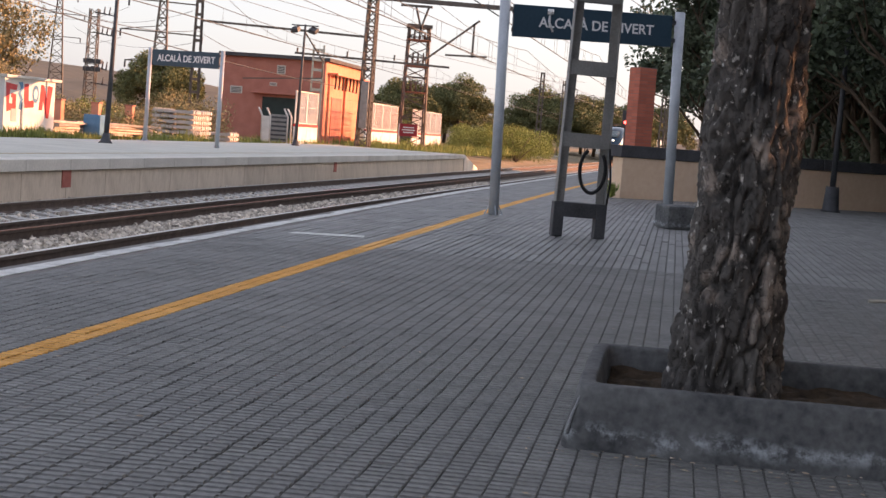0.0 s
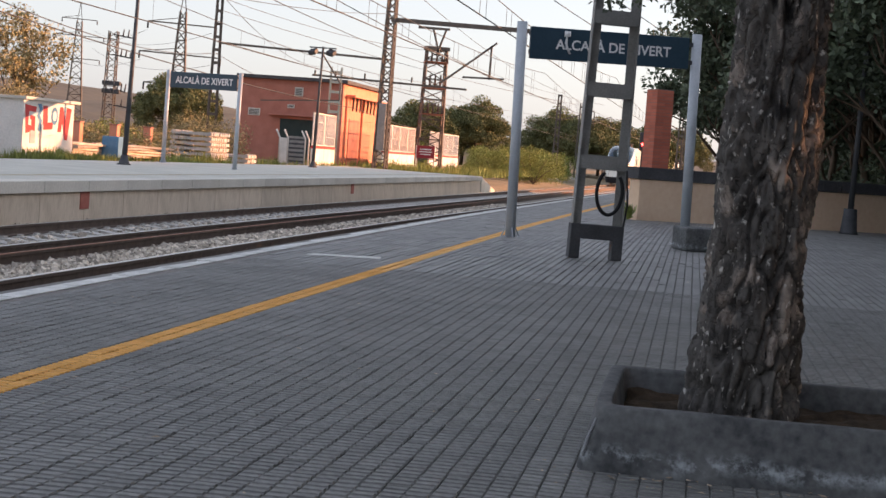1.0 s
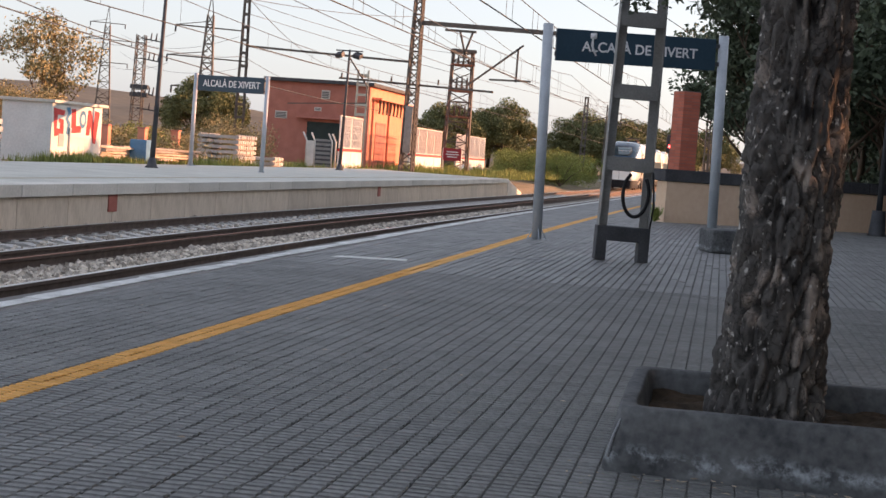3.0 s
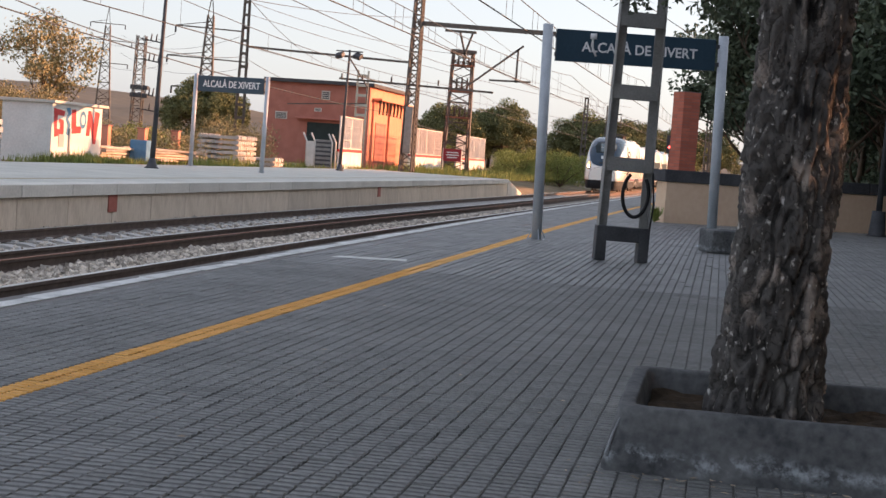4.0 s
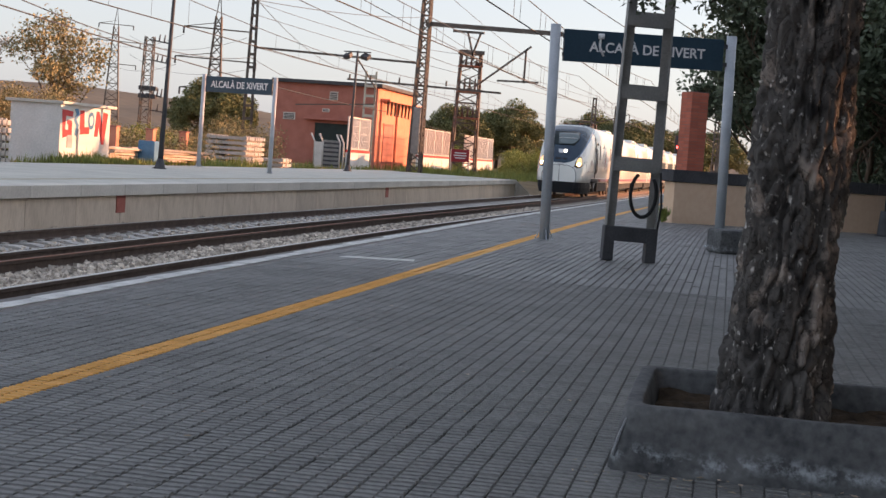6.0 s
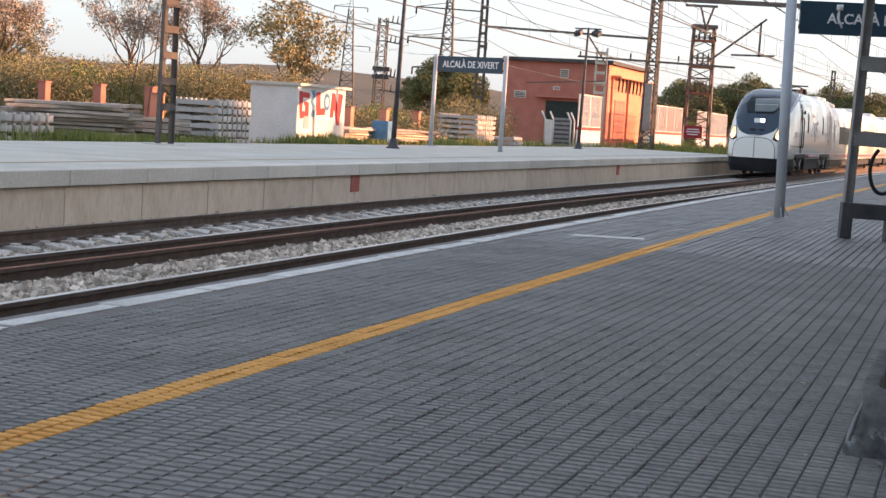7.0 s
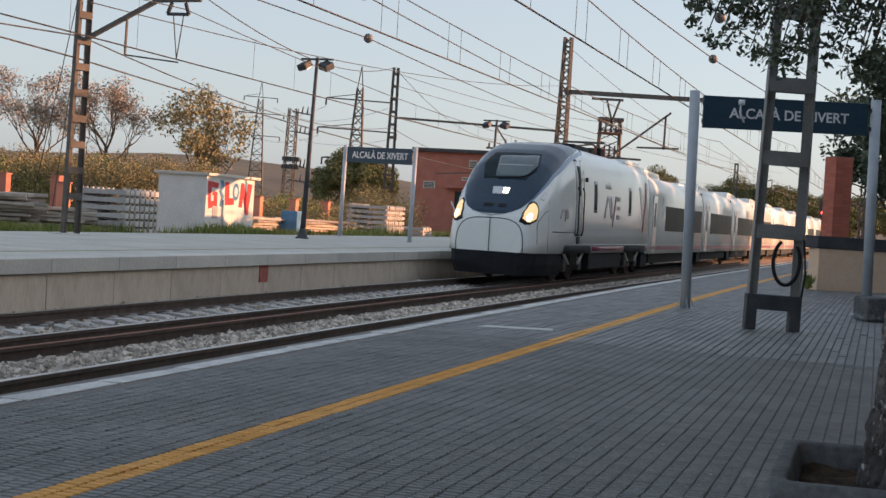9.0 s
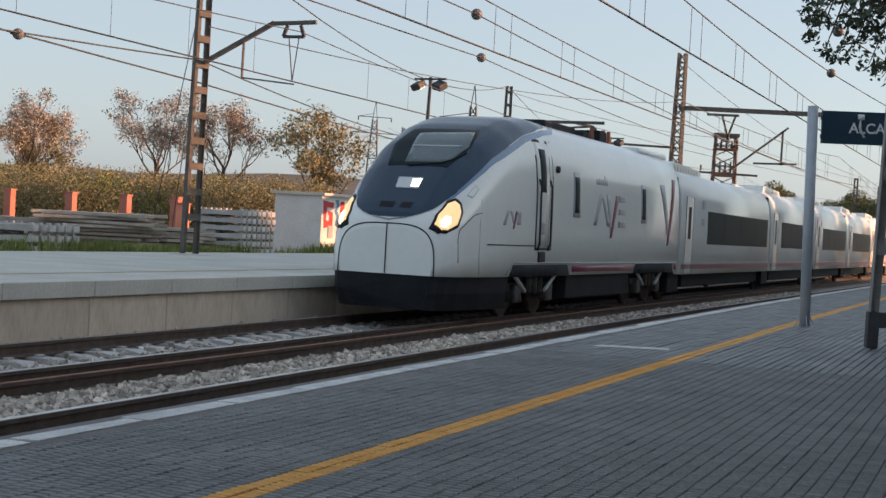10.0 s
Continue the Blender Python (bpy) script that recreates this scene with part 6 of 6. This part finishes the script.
def mesh_fence(at, n, w, label):
    root = empty("fence", at, label, "fence", "white fences")
    for k in range(n):
        y = k * w
        part("plinth", box(B(), -0.06, 0.06, y, y + w - 0.04, -0.1, 1.02, 0.01), WHITEWASH, root)
        part("red_band", box(B(), -0.07, 0.07, y, y + w - 0.04, 1.02, 1.16), PAINTRED, root)
        fr = B()
        for a, b in (((0, y + 0.05, 1.2), (0, y + 0.05, 3.0)), ((0, y + w - 0.09, 1.2), (0, y + w - 0.09, 3.0)), ((0, y, 1.22), (0, y + w - 0.04, 1.22)), ((0, y, 2.98), (0, y + w - 0.04, 2.98))):
            beam(fr, a, b, 0.07)
        p = part("panel_frame", fr, PANELWHITE, root)
        for j in range(1, 10):
            part("slat", beam(B(), (0, y + w * j / 10, 1.22), (0, y + w * j / 10, 2.98), 0.11, 0.05), PANELWHITE, p)
        for z in (1.7, 2.1, 2.5):
            part("rail", beam(B(), (0, y, z), (0, y + w - 0.04, z), 0.04), PANELWHITE, p)


mesh_fence(pose(-21.0, 99.5, 0), 4, 2.9, "white slatted fence with a red band")
mesh_fence(pose(-21.0, 117.5, 0), 5, 2.9, "white slatted fence with a red band")
mesh_fence(pose(-21.0, 80.6, 0), 2, 2.6, "white slatted fence panel with a red band")
gate = empty("gate", pose(-21.9, 80.0, 0, 0, 0, -70), "grey slatted yard gate between bent white posts", "gate")
for y in (-0.75, -0.3, 0.65, 0.85):
    part("post", tube(B(), [(0, y, 0), (0, y, 1.5), (0.0, y - 0.22, 1.95)], 0.05, 8), PANELWHITE, gate)
leaf = part("leaf", box(B(), -0.03, 0.03, -0.27, 0.62, 0.12, 1.62, 0.01), STEEL, gate, "grey gate leaf")
for k in range(6):
    part("slat", box(B(), -0.05, 0.05, -0.25, 0.60, 0.2 + k * 0.24, 0.30 + k * 0.24, 0.01), DARKSTEEL, leaf)
part("side_panel", box(B(), -0.03, 0.03, -0.73, -0.33, 0.1, 1.5, 0.01), PANELWHITE, gate)

ladder_mast(pose(-22.75, 92.0, 0, 0, 0.6, 10), 0.75, 0.75, 6.2, 0.62, "pale steel ladder frame before the substation", 0.12, False, LAMPGLASS)

tower = lattice_mast(pose(-20.5, 114.5, 0, 0, 0.5, 15), 1.9, 1.5, 9.3, 12, MAST, "rusty steel transformer tower with switch boxes", "transformer_tower", 0.12)
for z, h in ((6.2, 1.1), (4.2, 0.9), (8.2, 0.7)):
    part("switch_box", box(B(), -0.9, 0.9, -0.9, 0.9, z, z + 0.12, 0.01), RAILRUST, tower)
    for k in range(5):
        part("insulator", tube(B(), [(-0.8 + 0.4 * k, -0.8, z + 0.1), (-0.8 + 0.4 * k, -0.8, z + h)], 0.10, 8, 0.06), RAILSIDE, tower)
part("header_beam", box(B(), -0.95, 0.95, -0.85, 0.85, 9.2, 9.45), MAST, tower)

red = empty("notice_board", pose(-18.3, 101, FAR_Z - 0.3, 0, 0, 18), "maroon notice board on two white posts", "sign")
for x in (-0.62, 0.62):
    part("post", tube(B(), [(x, 0, 0), (x, 0, 1.9)], 0.05, 8), PANELWHITE, red)
b = part("board", box(B(), -0.62, 0.62, -0.08, -0.04, 1.05, 1.9, 0.01), REDSIGN, red)
for z, w in ((1.62, 0.4), (1.45, 0.45), (1.28, 0.35)):
    part("text_bar", box(B(), -w, w, -0.086, -0.081, z, z + 0.07), SIGNWHITE, b)

viaduct = part("viaduct", box(B(), -60, -14, 300, 306, 4.0, 5.4), CONCRETE)
tagged(viaduct, "distant grey concrete bridge", "bridge", kind="structure")
for x in (-50, -38, -26, -16):
    part("pier", box(B(), x - 0.6, x + 0.6, 301, 305, -1, 4.0), CONCRETE, viaduct)
signal = empty("rail_signal", pose(-3.4, 95, -0.1), "dark railway signal showing a red light", "signal")
part("post", tube(B(), [(0, 0, 0), (0, 0, 3.4)], 0.07, 8), DARKSTEEL, signal)
part("head", box(B(), -0.22, 0.22, -0.12, 0.12, 2.5, 3.6, 0.05), DARKSTEEL, signal)
part("lens", tube(B(), [(0, -0.125, 2.85), (0, -0.15, 2.85)], 0.10, 12), REDLIGHT, signal)

block = part("stone_block", box(B(), -0.32, 0.32, -0.3, 0.3, 0, 0.34, 0.04), PLANTERSTONE)
block.matrix_basis = pose(0.12, 22.2, 0, 0, 0, 20)
tagged(block, "dark mossy stone block beside the sign post", "block")


# ---- paving, the nearest tiles as pieces ----
ROW, TILE, FIRST = 0.083, 0.24, -4.190


def tile_geometry():
    """A ribbed paver: a slab and four raised ribs across it."""
    v, q = [], []
    def block(x0, x1, y0, y1, z0, z1, c=0.0):
        k = len(v)
        v.extend([(x0, y0, z0), (x1, y0, z0), (x1, y1, z0), (x0, y1, z0), (x0 + c, y0 + c, z1), (x1 - c, y0 + c, z1), (x1 - c, y1 - c, z1), (x0 + c, y1 - c, z1)])
        q.extend([(k + 4, k + 5, k + 6, k + 7), (k, k + 1, k + 5, k + 4), (k + 1, k + 2, k + 6, k + 5), (k + 2, k + 3, k + 7, k + 6), (k + 3, k, k + 4, k + 7)])
    block(0.0015, ROW - 0.0015, 0.001, TILE - 0.001, -0.03, -0.005)
    for k in range(4):
        y = 0.014 + k * 0.06
        block(0.004, ROW - 0.004, y, y + 0.036, -0.005, 0.0, 0.002)
    return np.array(v), np.array(q)


def pave():
    tv, tq = tile_geometry()
    meshes = {False: pydata("paver", tv.tolist(), tq.tolist(), PAVER), True: pydata("yellow_paver", tv.tolist(), tq.tolist(), YELLOW)}
    for key, me in meshes.items():
        me.materials.append(YGROOVE if key else GROOVE)
        me.polygons[0].material_index = 1
    rng = np.random.default_rng(2)
    rest = {False: [], True: []}
    rows = int((9.0 - FIRST) / ROW)
    for i in range(rows):
        x = FIRST + i * ROW
        yellow = -2.99 < x < -2.82
        shift = 0.03 * (i % 2)
        for j in range(int((14.0 - 3.2) / TILE)):
            y = 3.2 + shift + j * TILE
            if x > 3.2 or x > 0.22 * y or x < -0.82 * y - 0.3:
                continue
            dz = float(rng.normal(0, 0.0012))
            if -1.95 < x < -0.6 and 3.9 < y < 8.1:
                o = new("paver", meshes[yellow])
                o.parent = PLATFORM
                o.matrix_basis = pose(x, y, dz, float(rng.normal(0, 0.25)), float(rng.normal(0, 0.25)), 0)
            else:
                rest[yellow].append((x, y, dz))
    for yellow, places in rest.items():
        p = np.array(places)
        v = (tv[None] + p[:, None]).reshape(-1, 3)
        q = (tq[None] + (np.arange(len(p)) * len(tv))[:, None, None]).reshape(-1, 4)
        me = pydata("pavers", v.tolist(), q.tolist(), YELLOW if yellow else PAVER)
        me.materials.append(YGROOVE if yellow else GROOVE)
        idx = np.zeros(len(q), dtype=np.int32)
        idx[::len(tq)] = 1
        me.polygons.foreach_set("material_index", idx)
        o = part("pavers_yellow" if yellow else "pavers_grey", me, PLATFORM)
        tagged(o, "ribbed yellow pavers" if yellow else "ribbed grey pavers", kind="stuff")
    # farther rows: long courses with open joints and cross joints
    v, q, vy, qy = [], [], [], []
    for i in range(int((14.0 - FIRST) / ROW)):
        x = FIRST + i * ROW
        yellow = -2.99 < x < -2.82
        tv2, tq2 = (vy, qy) if yellow else (v, q)
        y = 13.95
        while y < 60:
            ln = float(rng.uniform(0.5, 1.1)) if y < 32 else 3.0
            k, dz = len(tv2), float(rng.normal(-0.001, 0.0015))
            x0, x1 = x + 0.003, x + ROW - 0.003
            a, b, e = bend(y), bend(y + ln), y + ln - 0.008
            tv2.extend([(x0 + a, y, -0.03), (x1 + a, y, -0.03), (x1 + b, e, -0.03), (x0 + b, e, -0.03), (x0 + a + 0.004, y, dz), (x1 + a - 0.004, y, dz), (x1 + b - 0.004, e, dz), (x0 + b + 0.004, e, dz)])
            tq2.extend([(k + 4, k + 5, k + 6, k + 7), (k, k + 1, k + 5, k + 4), (k + 1, k + 2, k + 6, k + 5), (k + 2, k + 3, k + 7, k + 6), (k + 3, k, k + 4, k + 7)])
            y += ln
    tagged(part("paver_courses", pydata("paver_courses", v, q, PAVER), PLATFORM), "grey paver courses", kind="stuff")
    tagged(part("paver_line", pydata("paver_line", vy, qy, YELLOW), PLATFORM), "yellow paver course", kind="stuff")
    part("far_paving", prism(B(), [(EDGE + 0.36 + bend(59.9), 59.9), (12, 59.9), (12, 91.9), (EDGE + 0.36 + bend(91.9), 91.9)], "z", -0.04, -0.002), PAVER, PLATFORM)


pave()
part("worn_paint_mark", prism(B(), [(-3.9, 14.95), (-3.86, 15.2), (-3.2, 15.45), (-3.16, 15.18)], "z", 0.001, 0.004), WHITEPAINT, PLATFORM, "worn white paint mark")
part("worn_paint_mark", prism(B(), [(-2.75, 17.1), (-2.3, 17.25), (-1.75, 17.5), (-1.8, 17.25), (-2.3, 17.05)], "z", 0.001, 0.003), mat("dusty_paint", (0.2, 0.2, 0.2), (0.34, 0.34, 0.34), 9, 0.9, 0.3), PLATFORM, "dusty pale patch")


def litter():
    rng = np.random.default_rng(17)
    v, f = [], []
    for k in range(230):
        y = rng.uniform(3.6, 20)
        x = rng.uniform(-0.45 * y, min(0.2 * y, 2.2))
        if k < 90:
            x, y = rng.uniform(-0.5, 2.0), 5.46 - abs(rng.normal(0, 0.16))
        a, s = rng.uniform(0, 6.3), rng.uniform(0.005, 0.014)
        c = len(v)
        z = 0.003 + rng.uniform(0, 0.004)
        for r, b in ((1.5, 0), (0.7, 1.3), (1.3, 3.0), (0.6, 4.6)):
            v.append((x + s * r * math.cos(a + b), y + s * r * math.sin(a + b), z + rng.uniform(0, 0.006)))
        f.append((c, c + 1, c + 2, c + 3))
    o = part("fallen_leaves", pydata("fallen_leaves", v, f, mat("dry_fallen_leaf", (0.32, 0.24, 0.16), (0.6, 0.5, 0.4), 30, 0.8, 0.0, tint=0.4)), None)
    tagged(o, "dry pale fallen leaves on the pavers", "leaves", kind="stuff")


litter()
tw = part("stick", tube(B(), [(1.62, 12.6, 0.012), (1.75, 12.66, 0.016), (1.88, 12.6, 0.012)], 0.014, 6), mat("pale_wood", (0.4, 0.36, 0.3), (0.6, 0.55, 0.46), 8, 0.8, 0.1))
tagged(tw, "pale dry stick lying on the paving", "stick")


motions()
